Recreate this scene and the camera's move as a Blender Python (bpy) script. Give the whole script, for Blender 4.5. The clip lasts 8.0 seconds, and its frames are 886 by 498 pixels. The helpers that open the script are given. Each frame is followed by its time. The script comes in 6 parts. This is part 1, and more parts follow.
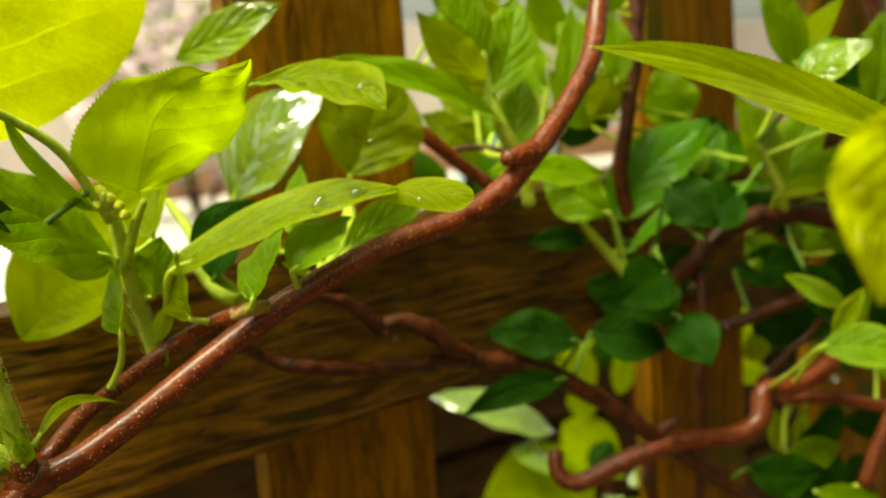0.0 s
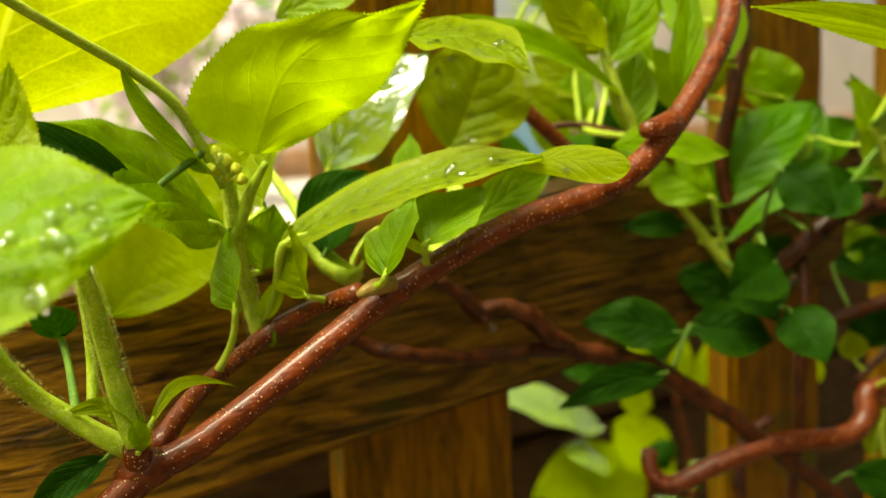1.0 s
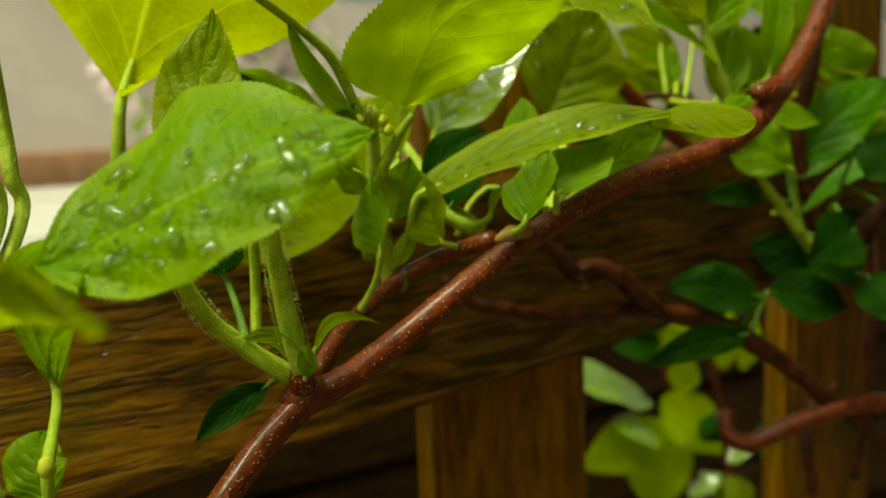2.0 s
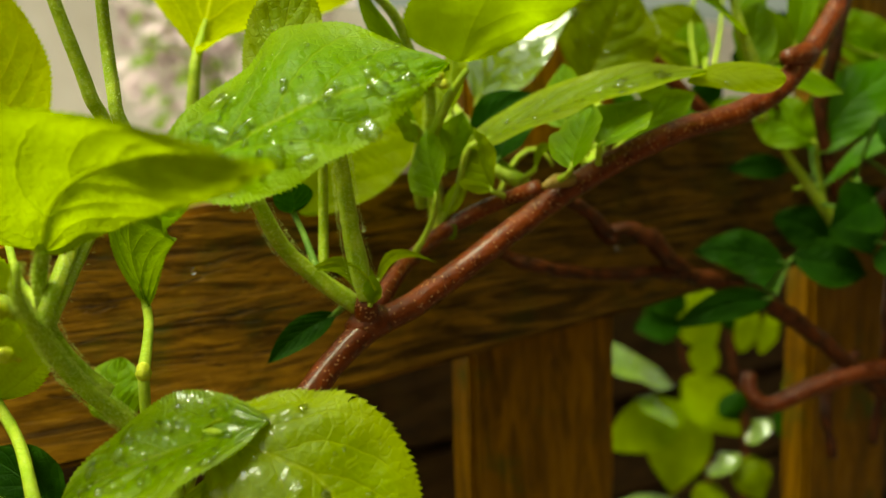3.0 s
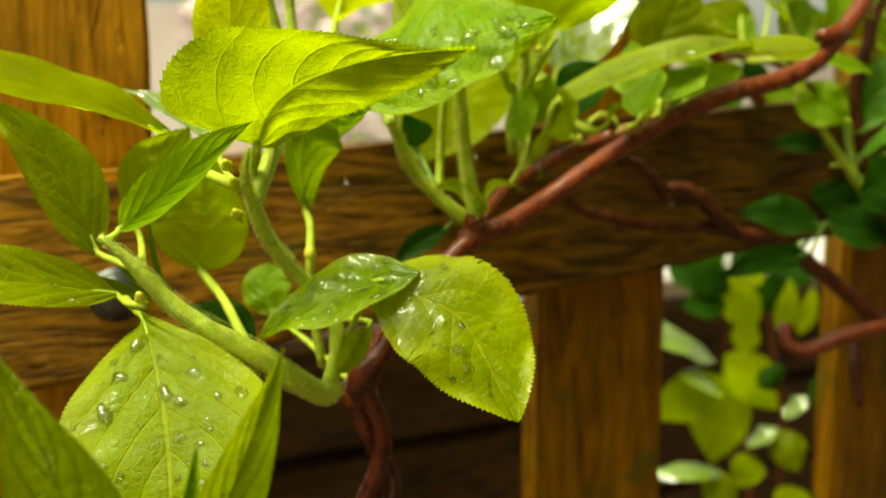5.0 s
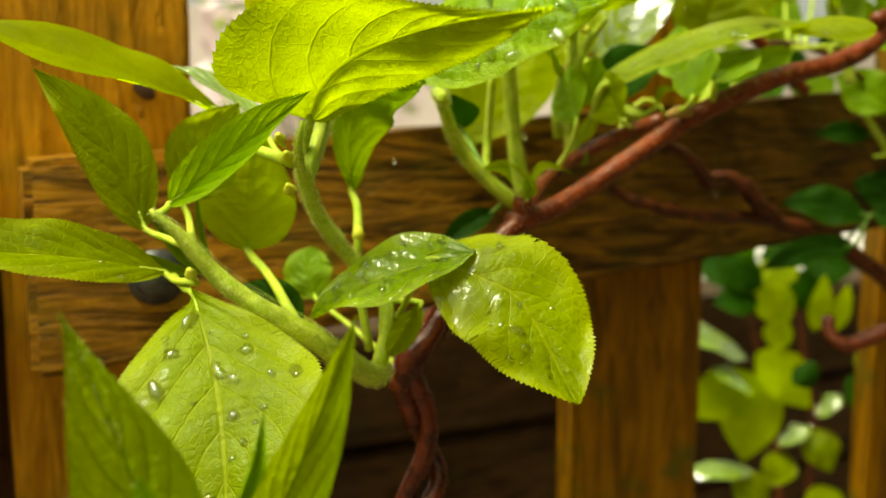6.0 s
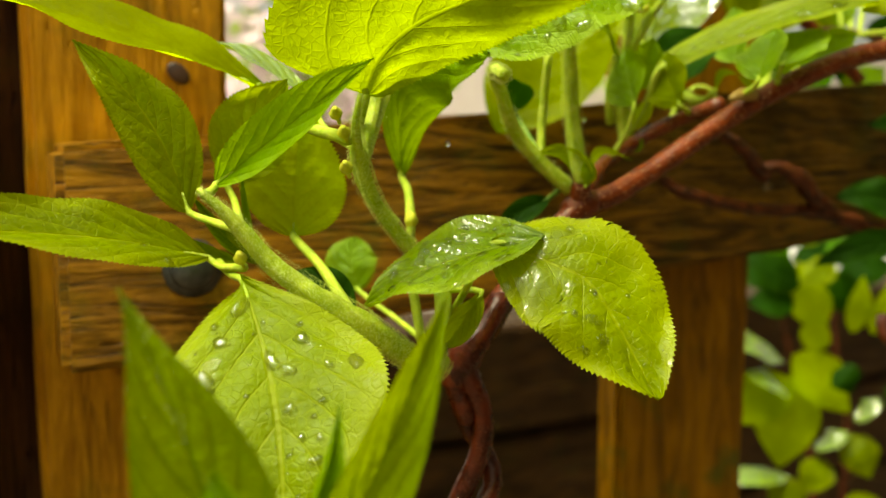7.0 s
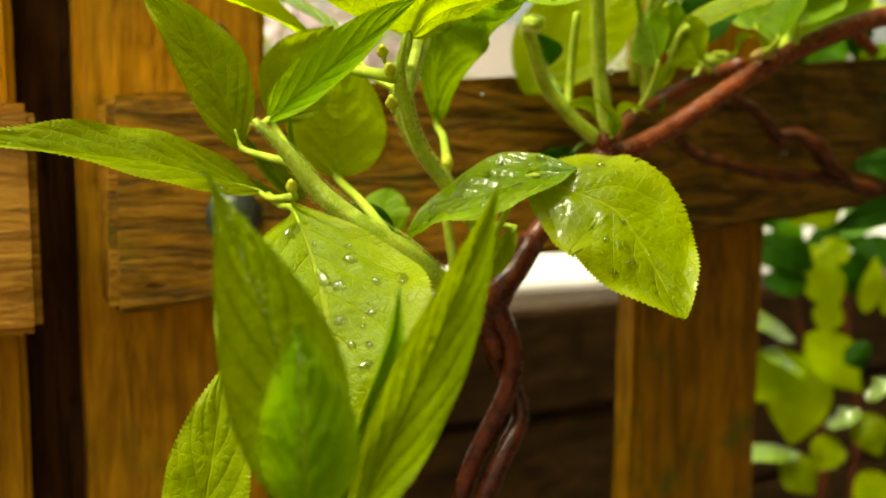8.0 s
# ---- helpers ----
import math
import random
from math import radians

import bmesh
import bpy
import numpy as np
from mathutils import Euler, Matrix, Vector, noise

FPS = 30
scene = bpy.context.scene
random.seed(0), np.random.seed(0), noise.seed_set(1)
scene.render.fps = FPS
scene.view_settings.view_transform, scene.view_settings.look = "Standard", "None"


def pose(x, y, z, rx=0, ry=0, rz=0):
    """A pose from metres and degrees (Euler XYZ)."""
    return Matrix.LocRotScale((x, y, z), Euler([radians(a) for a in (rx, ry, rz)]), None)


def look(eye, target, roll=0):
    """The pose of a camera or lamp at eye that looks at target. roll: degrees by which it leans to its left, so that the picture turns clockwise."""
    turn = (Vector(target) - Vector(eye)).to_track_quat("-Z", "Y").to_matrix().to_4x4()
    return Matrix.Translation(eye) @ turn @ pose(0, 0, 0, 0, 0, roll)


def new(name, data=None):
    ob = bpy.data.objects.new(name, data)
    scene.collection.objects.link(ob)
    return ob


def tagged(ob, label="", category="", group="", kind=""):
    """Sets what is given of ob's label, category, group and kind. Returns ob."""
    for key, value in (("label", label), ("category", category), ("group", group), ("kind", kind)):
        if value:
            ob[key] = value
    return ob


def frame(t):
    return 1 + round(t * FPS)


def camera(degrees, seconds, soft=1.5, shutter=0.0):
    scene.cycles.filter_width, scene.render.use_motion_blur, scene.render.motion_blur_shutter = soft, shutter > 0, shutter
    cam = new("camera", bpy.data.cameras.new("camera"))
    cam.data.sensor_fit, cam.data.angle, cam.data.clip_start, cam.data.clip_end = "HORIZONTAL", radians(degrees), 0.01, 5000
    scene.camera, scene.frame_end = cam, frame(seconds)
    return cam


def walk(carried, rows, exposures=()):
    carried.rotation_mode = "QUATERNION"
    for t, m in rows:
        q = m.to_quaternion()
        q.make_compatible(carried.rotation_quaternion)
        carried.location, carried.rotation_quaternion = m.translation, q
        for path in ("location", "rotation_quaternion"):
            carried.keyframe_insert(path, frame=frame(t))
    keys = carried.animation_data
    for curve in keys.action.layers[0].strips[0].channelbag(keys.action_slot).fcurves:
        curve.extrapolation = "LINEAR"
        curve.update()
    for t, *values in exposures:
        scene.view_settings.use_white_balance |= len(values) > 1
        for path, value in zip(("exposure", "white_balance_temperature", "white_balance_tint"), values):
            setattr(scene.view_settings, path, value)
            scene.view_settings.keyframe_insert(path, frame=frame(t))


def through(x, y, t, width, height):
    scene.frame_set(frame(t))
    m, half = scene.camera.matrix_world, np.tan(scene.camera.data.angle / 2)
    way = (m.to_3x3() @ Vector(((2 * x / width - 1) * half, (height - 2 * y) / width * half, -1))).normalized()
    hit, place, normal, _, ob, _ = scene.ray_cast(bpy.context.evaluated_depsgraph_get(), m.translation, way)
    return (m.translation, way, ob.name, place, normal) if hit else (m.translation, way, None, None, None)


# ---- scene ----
cam = camera(51.4, 8.0)
PATH = [
    (0.0, (0.027, 0.027, 1.329), (1.079, 1.705, 1.052), -4.0),
    (0.5, (0.01, 0.051, 1.329), (1.061, 1.73, 1.049), -3.4),
    (1.0, (0.006, 0.069, 1.322), (1.058, 1.746, 1.036), -2.7),
    (1.5, (-0.007, 0.07, 1.323), (1.042, 1.749, 1.039), -2.5),
    (2.0, (-0.034, 0.073, 1.313), (1.002, 1.758, 1.014), -2.0),
    (2.2, (-0.042, 0.075, 1.307), (0.989, 1.763, 1.01), -1.8),
    (3.5, (-0.062, 0.04, 1.293), (0.936, 1.752, 1.021), -1.2),
    (4.0, (-0.071, 0.023, 1.284), (0.905, 1.75, 1.03), -0.8),
    (4.5, (-0.085, 0.015, 1.283), (0.873, 1.753, 1.037), -0.4),
    (5.0, (-0.109, 0.008, 1.276), (0.83, 1.756, 1.026), -0.1),
    (5.2, (-0.116, 0.007, 1.277), (0.812, 1.76, 1.02), -0.0),
    (6.5, (-0.116, 0.031, 1.263), (0.786, 1.8, 1.024), 0.2),
    (7.0, (-0.121, 0.039, 1.261), (0.768, 1.815, 1.027), 0.2),
    (7.5, (-0.131, 0.03, 1.255), (0.748, 1.81, 1.02), 0.4),
    (8.0, (-0.135, 0.027, 1.245), (0.734, 1.813, 1.008), 0.7),
]
walk(cam, [(t, look(eye, target, roll)) for t, eye, target, roll in PATH], [(t, 0.86 + e, 8500, w) for t, e, w in ((0.0, 0.02, -11), (0.5, 0.16, -9), (1.5, 0.14, -9), (1.8, -0.52, -17), (2.2, -0.78, -25), (3.4, -0.28, -18), (4.0, -0.16, -14), (4.5, -0.08, -11), (5.0, -0.02, -9), (8.0, 0.05, -8))])
cam.data.dof.use_dof = True
cam.data.dof.focus_distance = 0.224
cam.data.dof.aperture_fstop = 11.0

# ---- light: a bright overcast sky
world = bpy.data.worlds.new("sky")
scene.world = world
world.use_nodes = True
wn = world.node_tree
sky = wn.nodes.new("ShaderNodeTexSky")
sky.sky_type = "NISHITA"
sky.sun_disc = False
sky.sun_elevation, sky.sun_rotation = radians(67), radians(-96)
sky.air_density, sky.dust_density, sky.ozone_density = 1.0, 6.0, 0.6
haze = wn.nodes.new("ShaderNodeHueSaturation")
haze.inputs["Saturation"].default_value = 0.25
wn.links.new(sky.outputs[0], haze.inputs["Color"])
wn.links.new(haze.outputs[0], wn.nodes["Background"].inputs[0])
wn.nodes["Background"].inputs[1].default_value = 0.107
sun = new("sun", bpy.data.lights.new("sun", "SUN"))
sun.data.energy, sun.data.angle, sun.data.color = 3.85, radians(30), (1.0, 0.97, 0.90)
sun.matrix_world = look((-0.95, 0.2, 2.3), (0, 0.3, 0))


# ---- materials
def nodes_of(name):
    m = bpy.data.materials.new(name)
    m.use_nodes = True
    t = m.node_tree
    return m, t, t.nodes["Principled BSDF"]


def put(t, socket, value):
    if isinstance(value, (int, float, tuple)):
        socket.default_value = value
    else:
        t.links.new(value, socket)


def math_node(t, op, a, b=0.0, c=0.0, clamp=False):
    n = t.nodes.new("ShaderNodeMath")
    n.operation, n.use_clamp = op, clamp
    put(t, n.inputs[0], a), put(t, n.inputs[1], b), put(t, n.inputs[2], c)
    return n.outputs[0]


def mix(t, k, a, b, how="MIX"):
    n = t.nodes.new("ShaderNodeMix")
    n.data_type, n.blend_type = "RGBA", how
    put(t, n.inputs[0], k), put(t, n.inputs[6], a), put(t, n.inputs[7], b)
    return n.outputs[2]


def ramp(t, value, lo, hi, a=0.0, b=1.0):
    n = t.nodes.new("ShaderNodeMapRange")
    n.interpolation_type = "SMOOTHSTEP"
    put(t, n.inputs[0], value)
    for i, v in enumerate((lo, hi, a, b)):
        n.inputs[i + 1].default_value = v
    return n.outputs[0]


def coords(t, scale=(1, 1, 1)):
    c, m = t.nodes.new("ShaderNodeTexCoord"), t.nodes.new("ShaderNodeMapping")
    t.links.new(c.outputs["Object"], m.inputs[0])
    m.inputs[3].default_value = scale
    return m.outputs[0]


def noise_tex(t, vec, scale, detail=4.0, rough=0.6, warp=0.0):
    n = t.nodes.new("ShaderNodeTexNoise")
    put(t, n.inputs["Vector"], vec)
    for key, v in (("Scale", scale), ("Detail", detail), ("Roughness", rough), ("Distortion", warp)):
        n.inputs[key].default_value = v
    return n.outputs[0]


def bump(t, shader, height, strength, distance):
    n = t.nodes.new("ShaderNodeBump")
    n.inputs["Strength"].default_value, n.inputs["Distance"].default_value = strength, distance
    put(t, n.inputs["Height"], height)
    t.links.new(n.outputs[0], shader.inputs["Normal"])
    return n.outputs[0]


def shiny(p, rough, spec=0.5, coat=0.0, coat_rough=0.1):
    p.inputs["Roughness"].default_value = rough
    p.inputs["Specular IOR Level"].default_value = spec
    p.inputs["Coat Weight"].default_value = coat
    p.inputs["Coat Roughness"].default_value = coat_rough


def leaf_material(name, blade, vein, glow, rough=0.45, film=0.3, through=0.45, relief=1.0, veins=0.42):
    """film: how much of the blade is covered by a film of rain."""
    m, t, p = nodes_of(name)
    uv = t.nodes.new("ShaderNodeUVMap")
    xy = t.nodes.new("ShaderNodeSeparateXYZ")
    t.links.new(uv.outputs[0], xy.inputs[0])
    u = xy.outputs[0]
    side = math_node(t, "ABSOLUTE", math_node(t, "MULTIPLY_ADD", xy.outputs[1], 2.0, -1.0))
    vec = coords(t)
    wob = noise_tex(t, vec, 80, 2)
    midrib = ramp(t, side, 0.012, 0.045, 1.0, 0.0)
    slant = math_node(t, "MULTIPLY_ADD", math_node(t, "POWER", side, 1.15), -0.42, u)
    slant = math_node(t, "MULTIPLY_ADD", math_node(t, "SUBTRACT", wob, 0.5), 0.04, slant)
    saw = math_node(t, "FRACT", math_node(t, "MULTIPLY", slant, 6.0))
    tri = math_node(t, "ABSOLUTE", math_node(t, "SUBTRACT", saw, 0.5))
    ribs = math_node(t, "MULTIPLY", ramp(t, tri, 0.0, 0.06, 1.0, 0.0), ramp(t, side, 0.55, 0.95, 1.0, 0.15))
    vor = t.nodes.new("ShaderNodeTexVoronoi")
    vor.feature = "DISTANCE_TO_EDGE"
    vor.inputs["Scale"].default_value = 430
    t.links.new(vec, vor.inputs["Vector"])
    net = ramp(t, vor.outputs["Distance"], 0.01, 0.12, 1.0, 0.0)
    lines = math_node(t, "MAXIMUM", midrib, math_node(t, "MULTIPLY", ribs, 0.8))
    lines = math_node(t, "MAXIMUM", lines, math_node(t, "MULTIPLY", net, 0.30))
    info = t.nodes.new("ShaderNodeObjectInfo")
    blotch = ramp(t, noise_tex(t, vec, 48, 6, 0.65), 0.32, 0.70)
    fresh = math_node(t, "MULTIPLY_ADD", info.outputs["Random"], 0.45, math_node(t, "MULTIPLY", blotch, 0.55))
    body = mix(t, fresh, tuple(c * 0.52 for c in blade[:3]) + (1,), blade)
    grain = ramp(t, noise_tex(t, vec, 900, 3), 0.35, 0.75, 0.0, 0.30)
    body = mix(t, grain, body, tuple(c * 0.55 for c in blade[:3]) + (1,))
    edge = ramp(t, side, 0.45, 1.0, 0.0, 0.40)
    body = mix(t, edge, body, vein)
    put(t, p.inputs["Base Color"], mix(t, math_node(t, "MULTIPLY", lines, veins), body, vein))
    shiny(p, rough, 0.16 if rough < 0.6 else 0.06)
    put(t, p.inputs["Roughness"], ramp(t, noise_tex(t, vec, 160, 4), 0.3, 0.7, rough * 0.75, rough * 1.25))
    soft = math_node(t, "MULTIPLY_ADD", noise_tex(t, vec, 170, 3, 0.5), 0.55, math_node(t, "MULTIPLY", ramp(t, tri, 0.0, 0.3), 0.13))
    soft = math_node(t, "MULTIPLY_ADD", noise_tex(t, vec, 800, 2), 0.22, soft)
    height = math_node(t, "SUBTRACT", soft, math_node(t, "MULTIPLY", lines, 0.28))
    nrm = bump(t, p, height, 0.6 * relief, 0.0010)
    wetness = ramp(t, noise_tex(t, vec, 62, 5, 0.6, 0.8), 0.66 - 0.22 * film, 0.70 - 0.22 * film)
    put(t, p.inputs["Coat Weight"], 1.0 if film > 2 else math_node(t, "MULTIPLY", wetness, min(1.0, 0.35 + film)))
    p.inputs["Coat Roughness"].default_value = 0.05
    p.inputs["Coat IOR"].default_value = 1.38 if film < 0.5 else 1.5 if film < 0.9 else 1.8 if film < 2 else 2.6
    ripple = t.nodes.new("ShaderNodeBump")
    ripple.inputs["Strength"].default_value, ripple.inputs["Distance"].default_value = 0.5, 0.0016 if 0.9 < film < 2 else 0.0008
    put(t, ripple.inputs["Height"], math_node(t, "MULTIPLY_ADD", ramp(t, tri, 0.0, 0.5), 0.5 if film > 0.9 else 0.0, noise_tex(t, vec, 240, 2)))
    t.links.new(ripple.outputs[0], p.inputs["Coat Normal"])
    tr = t.nodes.new("ShaderNodeBsdfTranslucent")
    lit = mix(t, fresh, tuple(c * 0.55 for c in glow[:3]) + (1,), glow)
    lit = mix(t, grain, lit, tuple(c * 0.6 for c in glow[:3]) + (1,))
    put(t, tr.inputs[0], mix(t, math_node(t, "MULTIPLY", lines, veins), lit, vein))
    t.links.new(nrm, tr.inputs["Normal"])
    both = t.nodes.new("ShaderNodeMixShader")
    both.inputs[0].default_value = through
    t.links.new(p.outputs[0], both.inputs[1])
    t.links.new(tr.outputs[0], both.inputs[2])
    t.links.new(both.outputs[0], t.nodes["Material Output"].inputs[0])
    return m


LEAF = {
    "pale": leaf_material("leaf_pale", (0.42, 0.56, 0.004, 1), (0.36, 0.46, 0.01, 1), (0.64, 0.86, 0.006, 1), 0.55, 0.1, 0.70, 0.5, 0.30),
    # brighter copy of the pale leaf: light from above is in its colours
    "lit_pale": leaf_material("leaf_lit_pale", (0.54, 0.66, 0.001, 1), (0.80, 0.84, 0.05, 1), (0.86, 0.97, 0.001, 1), 0.7, 0.0, 0.50, 1.0, 0.75),
    "wrinkled": leaf_material("leaf_wrinkled", (0.38, 0.48, 0.004, 1), (0.28, 0.35, 0.008, 1), (0.58, 0.74, 0.004, 1), 0.5, 0.15, 0.75, 1.5, 0.5),
    "spring": leaf_material("leaf_spring", (0.18, 0.36, 0.003, 1), (0.38, 0.50, 0.02, 1), (0.40, 0.62, 0.002, 1), 0.45, 0.12, 0.46, 1.2),
    "young": leaf_material("leaf_young", (0.215, 0.315, 0.003, 1), (0.38, 0.44, 0.02, 1), (0.46, 0.58, 0.002, 1), 0.48, 0.15, 0.48, 1.3),
    "tender": leaf_material("leaf_tender", (0.31, 0.45, 0.003, 1), (0.12, 0.21, 0.002, 1), (0.52, 0.66, 0.002, 1), 0.5, 0.0, 0.45, 2.2, 0.75),
    "inner": leaf_material("leaf_inner", (0.15, 0.32, 0.004, 1), (0.30, 0.42, 0.01, 1), (0.26, 0.46, 0.003, 1), 0.5, 0.0, 0.4, 1.8, 0.7),
    "mid": leaf_material("leaf_mid", (0.155, 0.31, 0.004, 1), (0.26, 0.38, 0.02, 1), (0.38, 0.57, 0.003, 1), 0.45, 0.12, 0.42, 1.3),
    "gloss": leaf_material("leaf_gloss", (0.22, 0.36, 0.03, 1), (0.30, 0.42, 0.05, 1), (0.34, 0.55, 0.01, 1), 0.25, 2.4, 0.30, 1.0),
    "wet": leaf_material("leaf_wet", (0.22, 0.38, 0.004, 1), (0.35, 0.46, 0.03, 1), (0.40, 0.57, 0.003, 1), 0.40, 1.0, 0.40, 1.3),
    "rain": leaf_material("leaf_rain", (0.24, 0.335, 0.003, 1), (0.42, 0.47, 0.02, 1), (0.47, 0.58, 0.002, 1), 0.40, 0.6, 0.42, 1.2),
    "deep": leaf_material("leaf_deep", (0.075, 0.225, 0.004, 1), (0.13, 0.29, 0.01, 1), (0.14, 0.37, 0.004, 1), 0.35, 0.35, 0.32, 1.2),
    # dark green leaf taken near to black, shade put into its colour
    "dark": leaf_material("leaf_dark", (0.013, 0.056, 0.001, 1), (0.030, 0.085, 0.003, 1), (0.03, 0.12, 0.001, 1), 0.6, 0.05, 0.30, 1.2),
}


def wood_material(name, grain, light, deep, green=0.25, scale=1.0, split=0.75, shadowed=None):
    """Wet rough-sawn softwood; grain: 0 along x, 2 along z; last argument: the stretch of x over which painted shade
    darkens it.
    """
    m, t, p = nodes_of(name)
    long = [1.0, 1.0, 1.0]
    long[grain] = 0.11
    vec = coords(t, tuple(long))
    rings = noise_tex(t, vec, 120 * scale, 7, 0.68, 1.6)
    fine = noise_tex(t, vec, 420 * scale, 4, 0.7, 0.3)
    flat = coords(t)
    stain = noise_tex(t, flat, 14, 5, 0.65)
    k = ramp(t, rings, 0.34, 0.64)
    colour = mix(t, k, deep, light)
    crack = ramp(t, noise_tex(t, vec, 190 * scale, 3, 0.5, 2.0), 0.30, 0.40, 1.0, 0.0)
    colour = mix(t, math_node(t, "MULTIPLY", crack, split), colour, tuple(c * 0.2 for c in deep[:3]) + (1,))
    colour = mix(t, ramp(t, fine, 0.35, 0.75, 0.0, 0.32), colour, tuple(c * 0.3 for c in deep[:3]) + (1,))
    colour = mix(t, ramp(t, stain, 0.50, 0.75, 0.0, 0.7), colour, tuple(c * 0.45 for c in deep[:3]) + (1,))
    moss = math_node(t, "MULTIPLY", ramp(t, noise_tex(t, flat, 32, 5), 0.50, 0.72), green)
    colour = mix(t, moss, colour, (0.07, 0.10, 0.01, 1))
    # shade of the foliage on the rail's right, put into the colour
    if shadowed:
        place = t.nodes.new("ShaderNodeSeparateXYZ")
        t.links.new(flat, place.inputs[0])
        shade_edge = math_node(t, "MULTIPLY_ADD", noise_tex(t, coords(t, (0.25, 1, 1)), 40, 5), 0.16, place.outputs[0])
        colour = mix(t, ramp(t, shade_edge, shadowed[0] + 0.08, shadowed[1] + 0.08, 0.0, 0.85), colour, mix(t, 0.78, colour, (0.0, 0.0, 0.0, 1)))
    put(t, p.inputs["Base Color"], colour)
    shiny(p, 0.42, 0.08, 0.14, 0.16)
    p.inputs["Coat IOR"].default_value = 1.33
    put(t, p.inputs["Roughness"], ramp(t, fine, 0.3, 0.8, 0.32, 0.7))
    bump(t, p, math_node(t, "SUBTRACT", math_node(t, "MULTIPLY_ADD", rings, 1.0, math_node(t, "MULTIPLY", fine, 0.6)), math_node(t, "MULTIPLY", crack, 0.5)), 1.0, 0.0018)
    return m


RAIL_WOOD = wood_material("rail_timber", 0, (0.52, 0.235, 0.022, 1), (0.075, 0.032, 0.003, 1), 0.45, shadowed=(-0.56, -0.30))
# lighter copies of rail and picket wood: stronger light at the left, in the colour
LIT_RAIL_WOOD = wood_material("lit_rail_timber", 0, (0.66, 0.31, 0.05, 1), (0.30, 0.12, 0.012, 1), 0.1, 1.0, 0.4)
LIT_PICKET_WOOD = wood_material("lit_picket_timber", 2, (0.64, 0.30, 0.022, 1), (0.38, 0.16, 0.009, 1), 0.35, 0.8, 0.25)
# algae patches kept heavy so their dark green also carries shade below the rail
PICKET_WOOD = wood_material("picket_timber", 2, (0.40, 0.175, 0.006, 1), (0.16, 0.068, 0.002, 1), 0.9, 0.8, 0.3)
POST_WOOD = wood_material("post_timber", 2, (0.10, 0.035, 0.008, 1), (0.04, 0.014, 0.004, 1), 0.1, 0.8)
SLEEPER_WOOD = wood_material("sleeper_timber", 0, (0.060, 0.028, 0.008, 1), (0.013, 0.006, 0.002, 1), 0.1, 0.6)


def bark_material(name, base, deep, pore, rough, coat, relief, pores=0.8):
    m, t, p = nodes_of(name)
    vec = coords(t)
    tone = noise_tex(t, vec, 160, 5, 0.6)
    colour = mix(t, ramp(t, tone, 0.32, 0.68), deep, base)
    vor = t.nodes.new("ShaderNodeTexVoronoi")
    vor.inputs["Scale"].default_value = 820
    t.links.new(vec, vor.inputs["Vector"])
    dots = math_node(t, "MULTIPLY", ramp(t, vor.outputs["Distance"], 0.15, 0.23, 1.0, 0.0), pores)
    dots = math_node(t, "MULTIPLY", dots, ramp(t, noise_tex(t, vec, 260, 2), 0.30, 0.40))
    colour = mix(t, dots, colour, pore)
    colour = mix(t, ramp(t, noise_tex(t, vec, 60, 4), 0.58, 0.75, 0.0, 0.22), colour, tuple(c * 0.4 for c in deep[:3]) + (1,))
    put(t, p.inputs["Base Color"], colour)
    shiny(p, rough, 0.22, coat, 0.10)
    put(t, p.inputs["Roughness"], ramp(t, tone, 0.3, 0.7, rough * 0.7, rough * 1.4))
    bump(t, p, math_node(t, "MULTIPLY_ADD", noise_tex(t, vec, 380, 5), 1.0, dots), relief, 0.0008)
    return m


BARK = bark_material("bark_young", (0.165, 0.027, 0.002, 1), (0.080, 0.012, 0.001, 1), (0.72, 0.38, 0.18, 1), 0.36, 0.28, 1.0, 0.9)
# young bark made darker and wetter: shade of the leaves is in its colour
SHADE_BARK = bark_material("bark_shade", (0.080, 0.010, 0.001, 1), (0.026, 0.004, 0.001, 1), (0.3, 0.1, 0.04, 1), 0.28, 0.22, 0.7, 0.4)
OLDBARK = bark_material("bark_old", (0.090, 0.018, 0.002, 1), (0.022, 0.005, 0.001, 1), (0.24, 0.13, 0.07, 1), 0.38, 0.18, 1.0, 0.3)
BUDSCALE = bark_material("bud_scale", (0.34, 0.22, 0.05, 1), (0.18, 0.10, 0.02, 1), (0.4, 0.3, 0.1, 1), 0.5, 0.1, 0.6, 0.2)


def shoot_material(name, base, pale, through=0.25, fuzz=0.28):
    m, t, p = nodes_of(name)
    vec = coords(t)
    colour = mix(t, ramp(t, noise_tex(t, vec, 240, 5), 0.35, 0.68), base, pale)
    down = math_node(t, "MULTIPLY", ramp(t, noise_tex(t, vec, 1700, 3, 0.7), 0.50, 0.66), fuzz)
    colour = mix(t, down, colour, (0.72, 0.76, 0.45, 1))
    put(t, p.inputs["Base Color"], colour)
    shiny(p, 0.5, 0.25)
    p.inputs["Subsurface Weight"].default_value = through
    p.inputs["Subsurface Radius"].default_value = (0.002, 0.003, 0.0006)
    bump(t, p, math_node(t, "MULTIPLY_ADD", noise_tex(t, vec, 1700, 3, 0.7), 0.6, noise_tex(t, vec, 350, 3)), 0.8, 0.0006)
    return m


SHOOT = shoot_material("green_shoot", (0.30, 0.41, 0.015, 1), (0.47, 0.56, 0.05, 1), 0.35, 0.30)
STALK = shoot_material("leaf_stalk", (0.29, 0.41, 0.02, 1), (0.44, 0.54, 0.05, 1), 0.25, 0.15)
